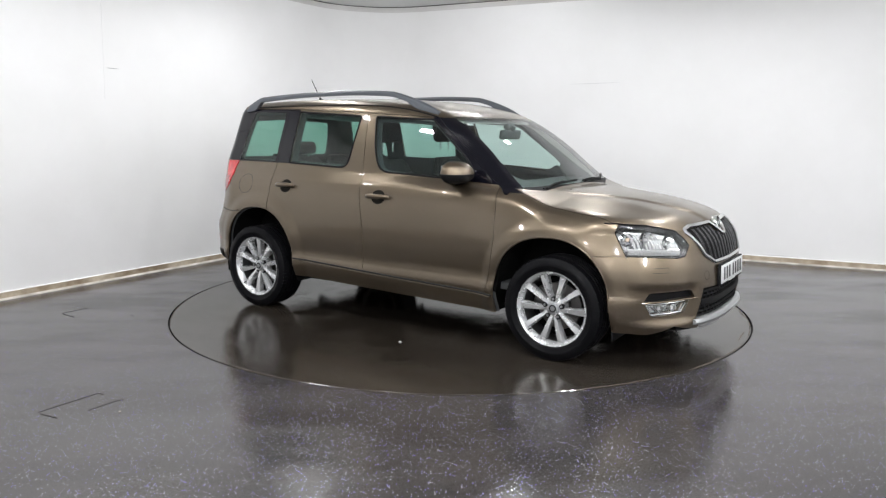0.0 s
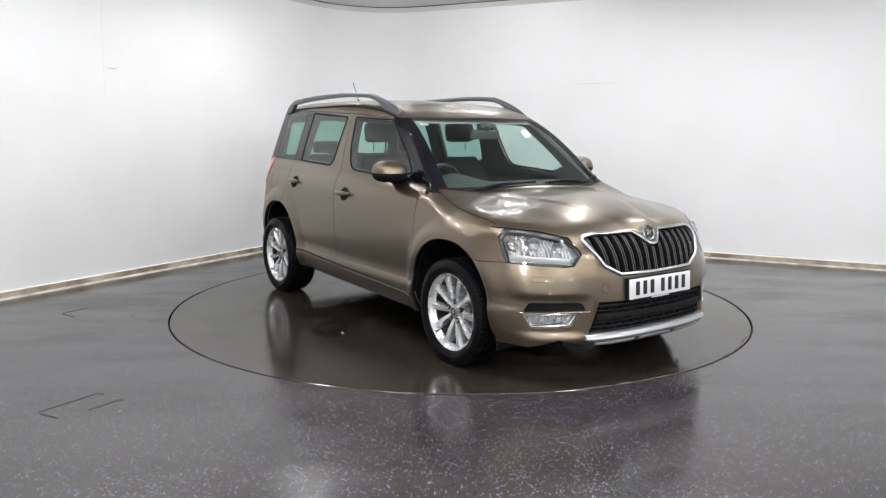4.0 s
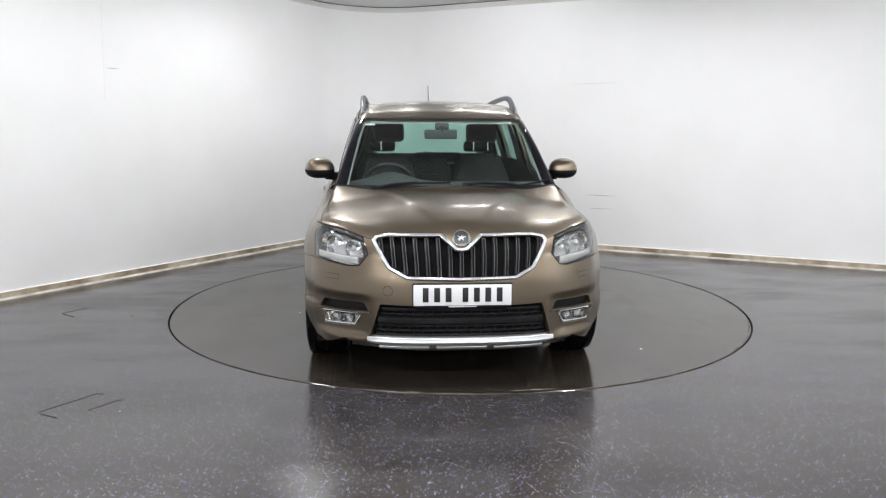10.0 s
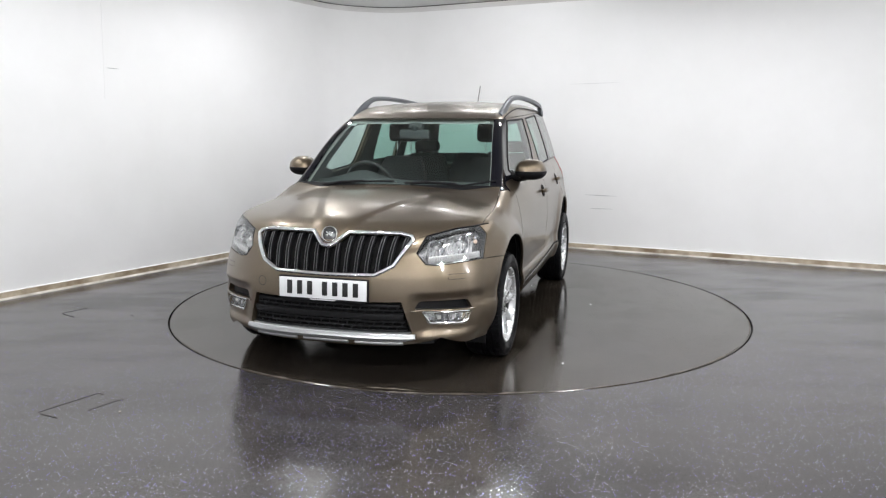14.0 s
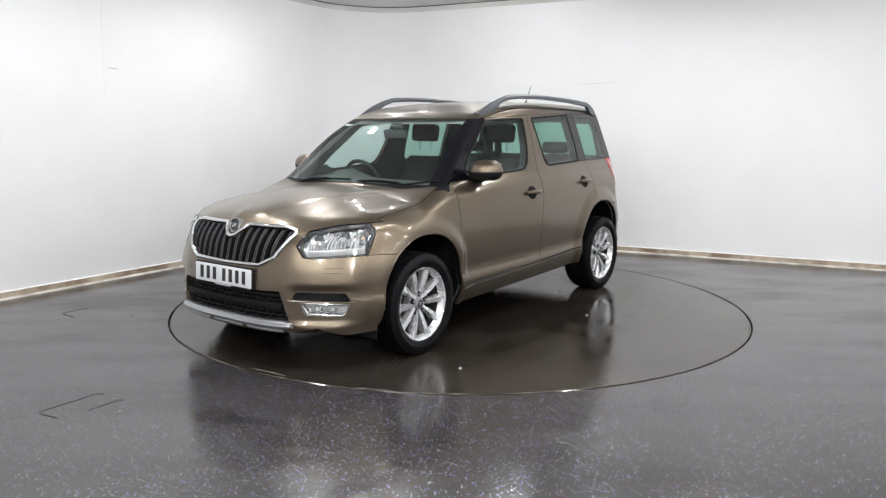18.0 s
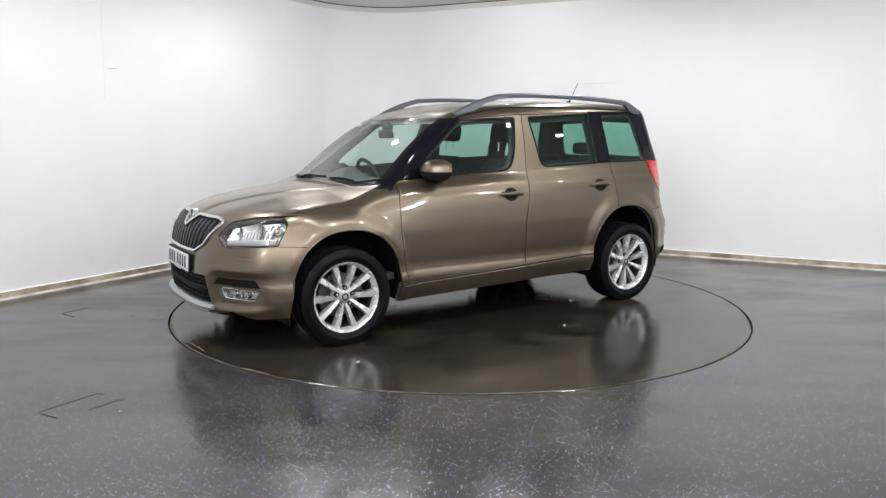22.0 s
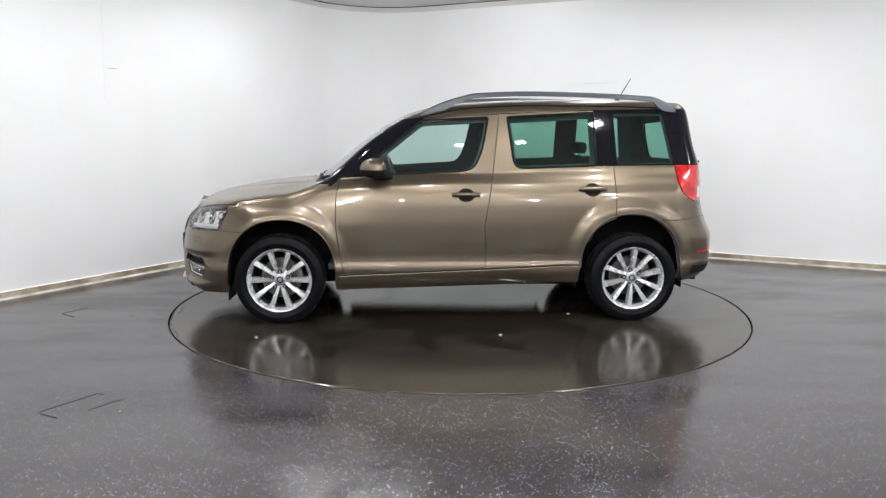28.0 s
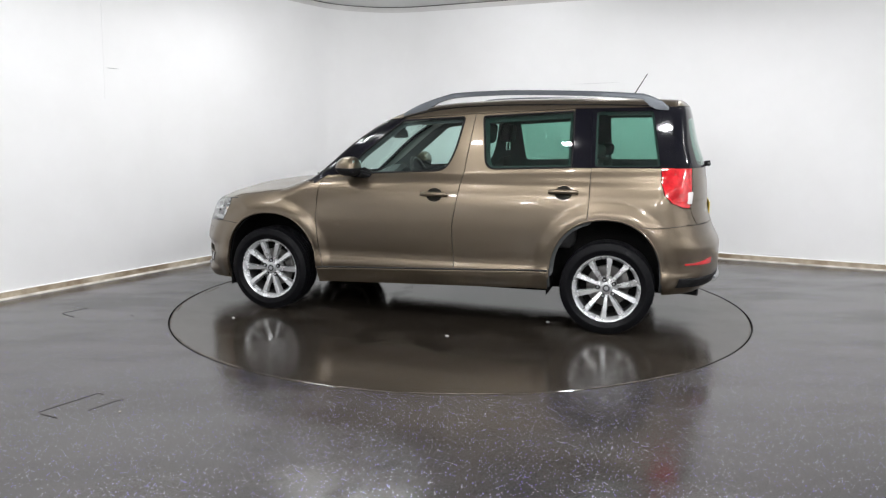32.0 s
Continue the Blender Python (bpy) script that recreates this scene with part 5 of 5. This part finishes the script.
def headlamp(s):
    lamp = new("headlamp")
    lamp.parent = car
    panel("lens", "headlamp", LENS, lamp, s, gap=0.003, lip=0.0, label="clear curved lens")
    panel("housing", "headlamp", LAMP_GREY, lamp, s, gap=0.004, lip=-0.058, lift=-0.060, label="dark grey lamp housing")
    bm = bmesh.new()
    edge = [p for p in dense([(0.80, 0.860), (0.655, 0.846), (0.53, 0.814), (0.499, 0.73), (0.547, 0.670), (0.60, 0.662)], 0.02, False)]
    tube(bm, [front_at(a, b, -0.002) for a, b in edge], 0.0045, 8)
    part("lamp_rim", mirrored(bm, s), GLOSS_BLACK, lamp)
    for nm, y, z, r, deep in (("high_beam", 0.592, 0.757, 0.049, 0.045), ("low_beam", 0.698, 0.772, 0.054, 0.05)):
        c = front_at(y, z, -0.022)
        m = Matrix.Translation(c) @ pose(0, 0, 0, 0, -6, 12)
        bm = bmesh.new()
        bowl(bm, m, r, deep)
        refl = part(nm, mirrored(bm, s), CHROME, lamp, "chrome reflector bowl")
        bm = bmesh.new()
        bmesh.ops.create_uvsphere(bm, u_segments=16, v_segments=10, radius=0.014 if nm == "high_beam" else 0.017, matrix=m @ Matrix.Translation((-deep * 0.45, 0, 0)))
        part("bulb", mirrored(bm, s), BULB, refl)
    # faceted chrome plate behind and between the bowls
    bm = bmesh.new()
    rows = []
    for i in range(29):
        y = 0.545 + 0.225 * i / 28
        top_ = np.interp(y, [0.545, 0.62, 0.77], [0.800, 0.826, 0.836])
        jag = 0.006 * (i % 2)
        rows.append([bm.verts.new(front_at(y, 0.712 + (top_ - 0.712) * k / 5, -0.036 - jag - 0.004 * (k % 2))) for k in range(6)])
    for p, q in zip(rows, rows[1:]):
        for k in range(5):
            bm.faces.new((p[k], p[k + 1], q[k + 1], q[k]))
    bmesh.ops.recalc_face_normals(bm, faces=bm.faces[:])
    part("reflector_plate", mirrored(bm, s), LAMP_MIRROR, lamp, "faceted chrome reflector")
    # indicator near the outer corner and a daytime strip along the bottom
    c = side_at(1.725, 0.775, -0.030)
    bm = bmesh.new()
    bowl(bm, Matrix.Translation(c) @ pose(0, 0, 0, 0, 0, 48), 0.036, 0.04)
    ind = part("indicator", mirrored(bm, s), CHROME, lamp, "chrome indicator reflector")
    bm = bmesh.new()
    bmesh.ops.create_uvsphere(bm, u_segments=12, v_segments=8, radius=0.012, matrix=Matrix.Translation(c))
    part("bulb", mirrored(bm, s), AMBER, ind)
    bm = bmesh.new()
    pts = [front_at(y, 0.692 + 0.010 * (y - 0.55) / 0.2, -0.014) for y in [0.560 + 0.235 * i / 12 for i in range(13)]]
    rows = []
    for p in pts:
        rows.append([bm.verts.new(p + Vector((dx, 0, dz))) for dx, dz in ((-0.03, 0.018), (-0.004, 0.017), (0.002, 0.0), (-0.004, -0.017), (-0.03, -0.018))])
    for p, q in zip(rows, rows[1:]):
        for j in range(4):
            bm.faces.new((p[j], p[j + 1], q[j + 1], q[j]))
    bmesh.ops.recalc_face_normals(bm, faces=bm.faces[:])
    part("daytime_strip", mirrored(bm, s), LAMP_STRIP, lamp, "pale ribbed running-light strip")


def fog_lamp(s):
    lamp = new("fog_lamp")
    lamp.parent = front_bumper
    panel("fog_housing", "fog_hole", LAMP_MIRROR, lamp, s, gap=-0.002, lip=-0.04, lift=-0.034, label="bright lamp housing")
    panel("brow_recess", "brow_hole", BLACK, lamp, s, gap=-0.002, lip=-0.03, lift=-0.030, label="black grained recess above the fog lamp")
    panel("fog_lens", "fog_hole", LENS, lamp, s, gap=0.004, lip=0.0, lift=-0.006)
    for y, r in ((0.690, 0.030), (0.618, 0.026)):
        bm = bmesh.new()
        c = front_at(y, 0.372, -0.014)
        bowl(bm, Matrix.Translation(c) @ pose(0, 0, 0, 0, 0, 22), r, 0.03)
        refl = part("fog_reflector", mirrored(bm, s), CHROME, lamp)
        bm = bmesh.new()
        box(bm, c + Vector((-0.010, 0, 0)), (0.012, 0.022, 0.022), pose(0, 0, 0, 0, 0, 22), 0.004)
        part("bulb", mirrored(bm, s), BULB, refl)
    bm = bmesh.new()
    pts = [(0.755, 0.352), (0.735, 0.336), (0.575, 0.346), (0.545, 0.395), (0.553, 0.408), (0.760, 0.398)]
    tube(bm, [front_at(a, b, -0.008) for a, b in dense(pts, 0.02)], 0.006, 8)
    part("fog_bezel", mirrored(bm, s), CHROME, lamp, "chrome fog lamp bezel")
    bm = bmesh.new()
    tube(bm, [front_at(0.780 - 0.295 * i / 12, 0.410 + 0.012 * i / 12, 0.003) for i in range(13)], 0.0055, 8)
    part("brow_strip", mirrored(bm, s), PAINT, lamp, "bronze strip over the fog lamp")


for s in (1, -1):
    headlamp(s)
    fog_lamp(s)
    # washer cover: a shallow framed flap on the bumper
    bm = bmesh.new()
    ring = [(0.662, 0.612), (0.738, 0.610), (0.738, 0.584), (0.662, 0.584)]
    tube(bm, [front_at(a, b, -0.001) for a, b in dense(ring + ring[:1], 0.02, False)], 0.0018, 6)
    part("washer_flap_joint", mirrored(bm, s), DARK_GAP, front_bumper)
bm = bmesh.new()
tube(bm, [front_at(-0.395 + 0.026 * math.cos(a), 0.545 + 0.026 * math.sin(a), -0.0008) for a in [2 * math.pi * i / 24 for i in range(25)]], 0.0016, 6)
part("tow_eye_joint", bm, DARK_GAP, front_bumper)


# ---- mirrors, rails, aerial, wipers ----
def wing_mirror(s):
    root = new("wing_mirror")
    root.parent = doors[s][0]
    c = Vector((0.585, 0.872, 1.112))

    def shell(bm, low, high):
        rows = []
        for i in range(13):
            v = math.radians(low + (high - low) * i / 12)
            row = []
            for k in range(28):
                u = 2 * math.pi * k / 28
                cx, cy = math.cos(u), math.sin(u)
                sx = 0.120 if cx > 0 else 0.066
                sy = 0.104
                px = math.copysign(abs(cx) ** 0.75, cx) * sx * math.cos(v) ** 0.8
                py = math.copysign(abs(cy) ** 0.85, cy) * sy * math.cos(v) ** (0.75 if high > 0 else 0.5)
                pz = 0.084 * math.sin(v) if v > 0 else 0.060 * math.sin(v)
                row.append(bm.verts.new(c + Vector((px, py - 0.15 * px, pz))))
            rows.append(row)
        for p, q in zip(rows, rows[1:]):
            for k in range(28):
                bm.faces.new((p[k], p[(k + 1) % 28], q[(k + 1) % 28], q[k]))
        bm.faces.new(rows[0][::-1])
        bm.faces.new(rows[-1])
        bmesh.ops.recalc_face_normals(bm, faces=bm.faces[:])
    bm = bmesh.new()
    shell(bm, 2, 86)
    part("mirror_cap", mirrored(bm, s), PAINT, root, "bronze mirror cap")
    bm = bmesh.new()
    shell(bm, -80, 1)
    part("mirror_base", mirrored(bm, s), BLACK, root, "black lower mirror shell")
    bm = bmesh.new()
    foot = side_at(0.535, 1.055)
    tube(bm, [c + Vector((0.0, -0.05, -0.035)), c + Vector((-0.02, -0.10, -0.045)), foot + Vector((0, 0.0, 0.0)), foot + Vector((0, -0.05, -0.01))], [0.034, 0.030, 0.034, 0.038], 14, 2.0)
    part("mirror_arm", mirrored(bm, s), BLACK, root)
    bm = bmesh.new()
    box(bm, c + Vector((-0.046, 0.004, 0.014)), (0.006, 0.145, 0.088), bevel=0.003)
    part("mirror_glass", mirrored(bm, s), MIRROR, root, "mirror glass")
    bm = bmesh.new()
    tube(bm, [c + Vector((0.088 - 0.0028 * k * k, 0.040 + 0.0088 * k, -0.014)) for k in range(7)], [0.004, 0.008, 0.009, 0.009, 0.008, 0.006, 0.004], 10)
    part("mirror_indicator", mirrored(bm, s), WHITE_LENS, root, "clear indicator strip")
    # black triangle between pillar and window
    bm = bmesh.new()
    patch(bm, side_at, dense([(0.62, 1.065), (0.47, 1.080), (0.53, 1.115), (0.585, 1.098)], 0.03), 0.004)
    part("mirror_triangle", mirrored(bm, s), BLACK, root)


def roof_rail(s):
    bm = bmesh.new()
    n = 44
    rows = []
    for i in range(n + 1):
        u = i / n
        x = 0.27 - 1.915 * u
        base = top_at(x, 0.575, 0.0)
        hump = 0.076 * (min(1, u / 0.20) ** 0.75) * (min(1, (1 - u) / 0.085) ** 0.6)
        crown = Vector((x, 0.575 + 0.012 * math.sin(math.pi * u), base.z + 0.006 + hump))
        wide = 0.018 + 0.003 * math.sin(math.pi * u)
        tall = 0.0175 - 0.003 * math.sin(math.pi * u)
        if u < 0.09 or u > 0.94:
            drop = crown.z - base.z + 0.012
        else:
            k = min(1, (u - 0.09) / 0.05, (0.94 - u) / 0.02)
            drop = (crown.z - base.z + 0.012) * (1 - k) + 2 * tall * k
        rows.append([bm.verts.new(crown + Vector((0, dy * wide, dz))) for dy, dz in ((-0.9, -drop), (-1, -tall * 0.6), (-0.7, 0.0), (0, 0.006), (0.7, 0.0), (1, -tall * 0.6), (0.9, -drop))])
    for p, q in zip(rows, rows[1:]):
        for k in range(6):
            bm.faces.new((p[k], p[k + 1], q[k + 1], q[k]))
        bm.faces.new((p[6], p[0], q[0], q[6]))
    bm.faces.new(rows[0])
    bm.faces.new(rows[-1][::-1])
    bmesh.ops.recalc_face_normals(bm, faces=bm.faces[:])
    rail = part("roof_rail", mirrored(bm, s), RAIL, car, "grey painted roof rail")
    # dark tube drawn as the line of shade beneath the rail
    bm = bmesh.new()
    tube(bm, [top_at(0.28 - 1.93 * i / 30, 0.606 - 0.045 * (i / 30) ** 2, 0.001) for i in range(31)], 0.005, 6)
    part("rail_shade_strip", mirrored(bm, s), BLACK, car, "black strip along the roof for the shade line under the rail")


for s in (1, -1):
    wing_mirror(s)
    roof_rail(s)

bm = bmesh.new()
a0 = top_at(-1.36, 0.0)
rod(bm, a0, a0 + Vector((-0.02, 0, 0.024)), 0.020, 0.010, 16)
aerial = part("aerial", bm, BLACK, car, "black roof aerial")
bm = bmesh.new()
rod(bm, a0 + Vector((-0.015, 0, 0.018)), a0 + Vector((-0.115, 0, 0.185)), 0.0042, 0.0028, 8)
part("aerial_rod", bm, BLACK, aerial)

for y0_, y1_, rise in ((-0.50, 0.02, 0.010), (0.10, 0.70, 0.030)):
    bm = bmesh.new()
    pts = []
    for i in range(13):
        u = i / 12
        y = y0_ + (y1_ - y0_) * u
        x = np.interp(abs(y), [0, 0.5, 0.69, 0.78], [1.045, 1.035, 0.965, 0.93]) - rise * u
        pts.append(top_at(x, y, 0.005))
    tube(bm, pts, 0.0065, 8, 0.8)
    wiper = part("wiper", bm, BLACK, car, "black windscreen wiper")
    bm = bmesh.new()
    root_ = pts[0].lerp(pts[12], 0.08) + Vector((0.004, 0, -0.004))
    tube(bm, [root_, pts[3] + Vector((0.004, 0, 0.008)), pts[7] + Vector((0, 0, 0.009))], [0.011, 0.008, 0.005], 8)
    part("wiper_arm", bm, BLACK, wiper)
    bm = bmesh.new()
    rod(bm, root_ + Vector((0, 0, -0.02)), root_ + Vector((0, 0, 0.010)), 0.012, 0.010, 12)
    part("wiper_pivot", bm, BLACK, wiper)
for y in (-0.30, 0.30):
    bm = bmesh.new()
    c = top_at(1.14, y, 0.0)
    bmesh.ops.create_uvsphere(bm, u_segments=10, v_segments=6, radius=0.006, matrix=Matrix.Translation(c) @ Matrix.Diagonal((1.3, 1, 0.6, 1)))
    part("washer_jet", bm, BLACK, bonnet)

# ---- tail ----
for s in (1, -1):
    tail = panel("tail_lamp", "tail_lamp", RED_LENS, car, s, gap=0.003, lift=0.004, label="red rear lamp")
    bm = bmesh.new()
    patch(bm, rear_at, rounded([(0.668, 0.985), (0.712, 0.985), (0.718, 0.905), (0.682, 0.905)], 0.01), 0.008)
    part("reversing_lens", mirrored(bm, s), WHITE_LENS, tail, "clear reversing light")
    bm = bmesh.new()
    patch(bm, rear_at, dense([(0.59, 0.540), (0.780, 0.506), (0.780, 0.496), (0.59, 0.496)], 0.02), 0.004)
    part("rear_reflector", mirrored(bm, s), RED_LENS, rear_bumper, "red bumper reflector")
bm = bmesh.new()
rows = []
for i in range(41):
    y = 0.80 * (i / 20 - 1)
    rows.append([bm.verts.new(rear_at(y, z, out)) for z, out in ((0.408, 0.001), (0.400, 0.008), (0.375, 0.010), (0.345, 0.006), (0.315, -0.03))])
for p, q in zip(rows, rows[1:]):
    for j in range(4):
        bm.faces.new((p[j], p[j + 1], q[j + 1], q[j]))
bmesh.ops.recalc_face_normals(bm, faces=bm.faces[:])
part("rear_apron", bm, BLACK, rear_bumper, "black plastic lower apron")
bm = bmesh.new()
tube(bm, [rear_at(0.48 * (i / 12 - 1), 0.375, 0.014) for i in range(25)], 0.016, 10)
part("rear_guard", bm, SATIN, rear_bumper, "satin silver guard under the tail")
number_plate(tailgate, rear_at(0, 0.83, 0.002), pose(0, 0, 0, 0, 0, 180), PLATE_YELLOW)
bm = bmesh.new()
rod(bm, rear_at(0, 1.150, -0.01), rear_at(0, 1.150, 0.045), 0.022, 0.018, 16)
tube(bm, [rear_at(0.36 * i / 8, 1.150, 0.030) for i in range(9)], 0.009, 8)
part("rear_wiper", bm, BLACK, tailgate)
bm = bmesh.new()
tube(bm, [side_at(-1.440 + 0.080 * math.cos(a), 0.968 + 0.074 * math.sin(a), -0.001) for a in [2 * math.pi * i / 36 for i in range(37)]], 0.002, 6)
part("fuel_flap_joint", mirrored(bm, -1), DARK_GAP, car)
for s in (1, -1):
    bm = bmesh.new()
    box(bm, (1.66, 0.70, 0.215), (0.012, 0.22, 0.10), bevel=0.004)
    part("air_deflector", mirrored(bm, s), BLACK, car, "black rubber deflector before the wheel")


# ---- cabin ----
def seat(x, y, name, wide, top):
    root = new(name)
    root.parent = car
    bm = bmesh.new()
    box(bm, (x + 0.02, y, 0.66), (0.52, wide, 0.17), pose(0, 0, 0, 0, -6, 0), 0.05)
    part("seat_cushion", bm, FABRIC, root)
    bm = bmesh.new()
    rows = []
    for i in range(12):
        u = i / 11
        cz = 0.70 + (top - 0.70) * u
        cx = x - 0.20 - 0.17 * u
        half = wide / 2 * (1 - 0.34 * max(0, (u - 0.5) / 0.5) ** 1.6 - 0.06 * (1 - u))
        thick = (0.075 - 0.02 * u) * (1 - 0.75 * max(0, (u - 0.85) / 0.15) ** 2)
        row = []
        for k in range(16):
            a = 2 * math.pi * k / 16
            c, sn = math.cos(a), math.sin(a)
            row.append(bm.verts.new((cx + math.copysign(abs(c) ** 0.6, c) * thick, y + math.copysign(abs(sn) ** 0.5, sn) * half, cz)))
        rows.append(row)
    for p, q in zip(rows, rows[1:]):
        for k in range(16):
            bm.faces.new((p[k], p[(k + 1) % 16], q[(k + 1) % 16], q[k]))
    bm.faces.new(rows[0])
    bm.faces.new(rows[-1][::-1])
    bmesh.ops.recalc_face_normals(bm, faces=bm.faces[:])
    part("seat_back", bm, FABRIC, root)
    return root


def headrest(parent, x, y, z, w=0.25, h=0.17):
    bm = bmesh.new()
    box(bm, (x, y, z), (0.10, w, h), pose(0, 0, 0, 0, -8, 0), 0.035)
    rest = part("headrest", bm, FABRIC, parent, "dark padded headrest")
    for d in (-0.06, 0.06):
        bm = bmesh.new()
        rod(bm, (x + 0.0, y + d, z - h / 2 - 0.07), (x, y + d, z - h / 2 + 0.02), 0.0065, seg=10)
        part("headrest_post", bm, CHROME, rest)


for y in (0.385, -0.385):
    st = seat(0.05, y, "front_seat", 0.48, 1.172)
    headrest(st, -0.335, y, 1.372, 0.255, 0.150)
for y, w in ((0.44, 0.50), (0.0, 0.42), (-0.44, 0.50)):
    st = seat(-0.80, y, "rear_seat", w, 1.175)
    headrest(st, -1.165, y, 1.135 if y == 0 else 1.245, 0.30 if y == 0 else 0.24, 0.10)

bm = bmesh.new()
rows = []
for i in range(21):
    y = 0.70 * (i / 10 - 1)
    hood_ = 0.070 * math.exp(-((y + 0.37) / 0.17) ** 2)
    rows.append([bm.verts.new((x, y, z)) for x, z in ((0.97 - 0.12 * y * y, 0.975), (0.84, 1.015 + 0.1 * hood_), (0.70, 1.035 + 0.8 * hood_), (0.62, 1.030 + hood_), (0.59, 1.0 + hood_), (0.58, 0.90), (0.60, 0.70), (0.70, 0.45))])
for p, q in zip(rows, rows[1:]):
    for j in range(7):
        bm.faces.new((p[j], p[j + 1], q[j + 1], q[j]))
bmesh.ops.recalc_face_normals(bm, faces=bm.faces[:])
dash = part("dashboard", bm, CABIN, car, "dark grey moulded dashboard")
wheel_root = new("steering_wheel")
wheel_root.parent = car
turn_ = Matrix.Translation((0.455, -0.385, 0.985)) @ pose(0, 0, 0, 0, -68, 0)
bm = bmesh.new()
ring = []
for i in range(40):
    a = 2 * math.pi * i / 40
    ring.append([bm.verts.new(turn_ @ Vector(((0.178 + 0.016 * math.cos(b)) * math.cos(a), (0.178 + 0.016 * math.cos(b)) * math.sin(a), 0.016 * math.sin(b)))) for b in [2 * math.pi * k / 10 for k in range(10)]])
for i in range(40):
    p, q = ring[i], ring[(i + 1) % 40]
    for k in range(10):
        bm.faces.new((p[k], p[(k + 1) % 10], q[(k + 1) % 10], q[k]))
bmesh.ops.recalc_face_normals(bm, faces=bm.faces[:])
part("wheel_rim", bm, LEATHER, wheel_root, "dark leather steering wheel rim")
bm = bmesh.new()
box(bm, (0, 0, -0.02), (0.13, 0.15, 0.05), bevel=0.02)
for a in (0, 90, 180, 270)[1:]:
    box(bm, (0.10 * math.cos(radians(a + 0)), 0.10 * math.sin(radians(a)), -0.012), (0.15 if a == 180 else 0.035, 0.035 if a == 180 else 0.15, 0.02), bevel=0.006)
bmesh.ops.transform(bm, matrix=turn_, verts=bm.verts[:])
part("wheel_boss", bm, CABIN, wheel_root)
mirror_root = new("cabin_mirror")
mirror_root.parent = screen
bm = bmesh.new()
box(bm, (0.51, -0.01, 1.362), (0.035, 0.235, 0.068), pose(0, 0, 0, 0, 10, -6), 0.014)
part("mirror_shell", bm, CABIN, mirror_root, "dark rear-view mirror")
bm = bmesh.new()
rod(bm, (0.515, 0, 1.375), (0.53, 0, 1.425), 0.014, 0.022, 12)
part("mirror_stalk", bm, CABIN, mirror_root)
bm = bmesh.new()
box(bm, (0.50, 0.0, 1.415), (0.05, 0.10, 0.05), pose(0, 0, 0, 0, -35, 0), 0.012)
part("sensor_cover", bm, CABIN, mirror_root)
for y in (0.34, -0.34):
    bm = bmesh.new()
    box(bm, (0.30, y, 1.465), (0.16, 0.36, 0.018), pose(0, 0, 0, 0, 14, 0), 0.006)
    part("sun_visor", bm, PILLAR_CLOTH, car, "pale folded sun visor")
bm = bmesh.new()
a_ = 0.2 + skin_root((0.2, -0.515, 1.430), (1, 0, 0))
box(bm, (a_ - 0.006, -0.515, 1.430), (0.002, 0.070, 0.020), pose(0, 0, 0, 0, -55, 0), 0.0)
part("screen_sticker", bm, PLATE_WHITE, screen, "small white sticker")
bm = bmesh.new()
box(bm, (-1.25, 0, 0.60), (0.9, 0.96, 0.06), bevel=0.01)
box(bm, (-1.45, 0, 1.06), (0.46, 1.20, 0.03), bevel=0.008)
part("boot_cover", bm, CABIN, car, "dark boot floor and parcel shelf")
bm = bmesh.new()
box(bm, (0.1, 0, 0.40), (1.7, 1.50, 0.05), bevel=0.01)
box(bm, (0.25, 0, 0.55), (0.9, 0.22, 0.28), bevel=0.04)
part("cabin_floor", bm, CABIN, car, "dark carpeted cabin floor with a console")


def motions():
    """The plate turns steadily and carries the car with it."""
    rows_plate, rows_car = [], []
    for i in range(17):
        t = 2.0 * i
        a = heading(t)
        spin = Matrix.Translation((*TABLE, 0)) @ Matrix.Rotation(radians(a), 4, "Z")
        rows_plate.append((t, spin))
        rows_car.append((t, spin @ Matrix.Translation((*CAR_OFF, 0))))
    walk(turntable, rows_plate)
    walk(car, rows_car)


motions()
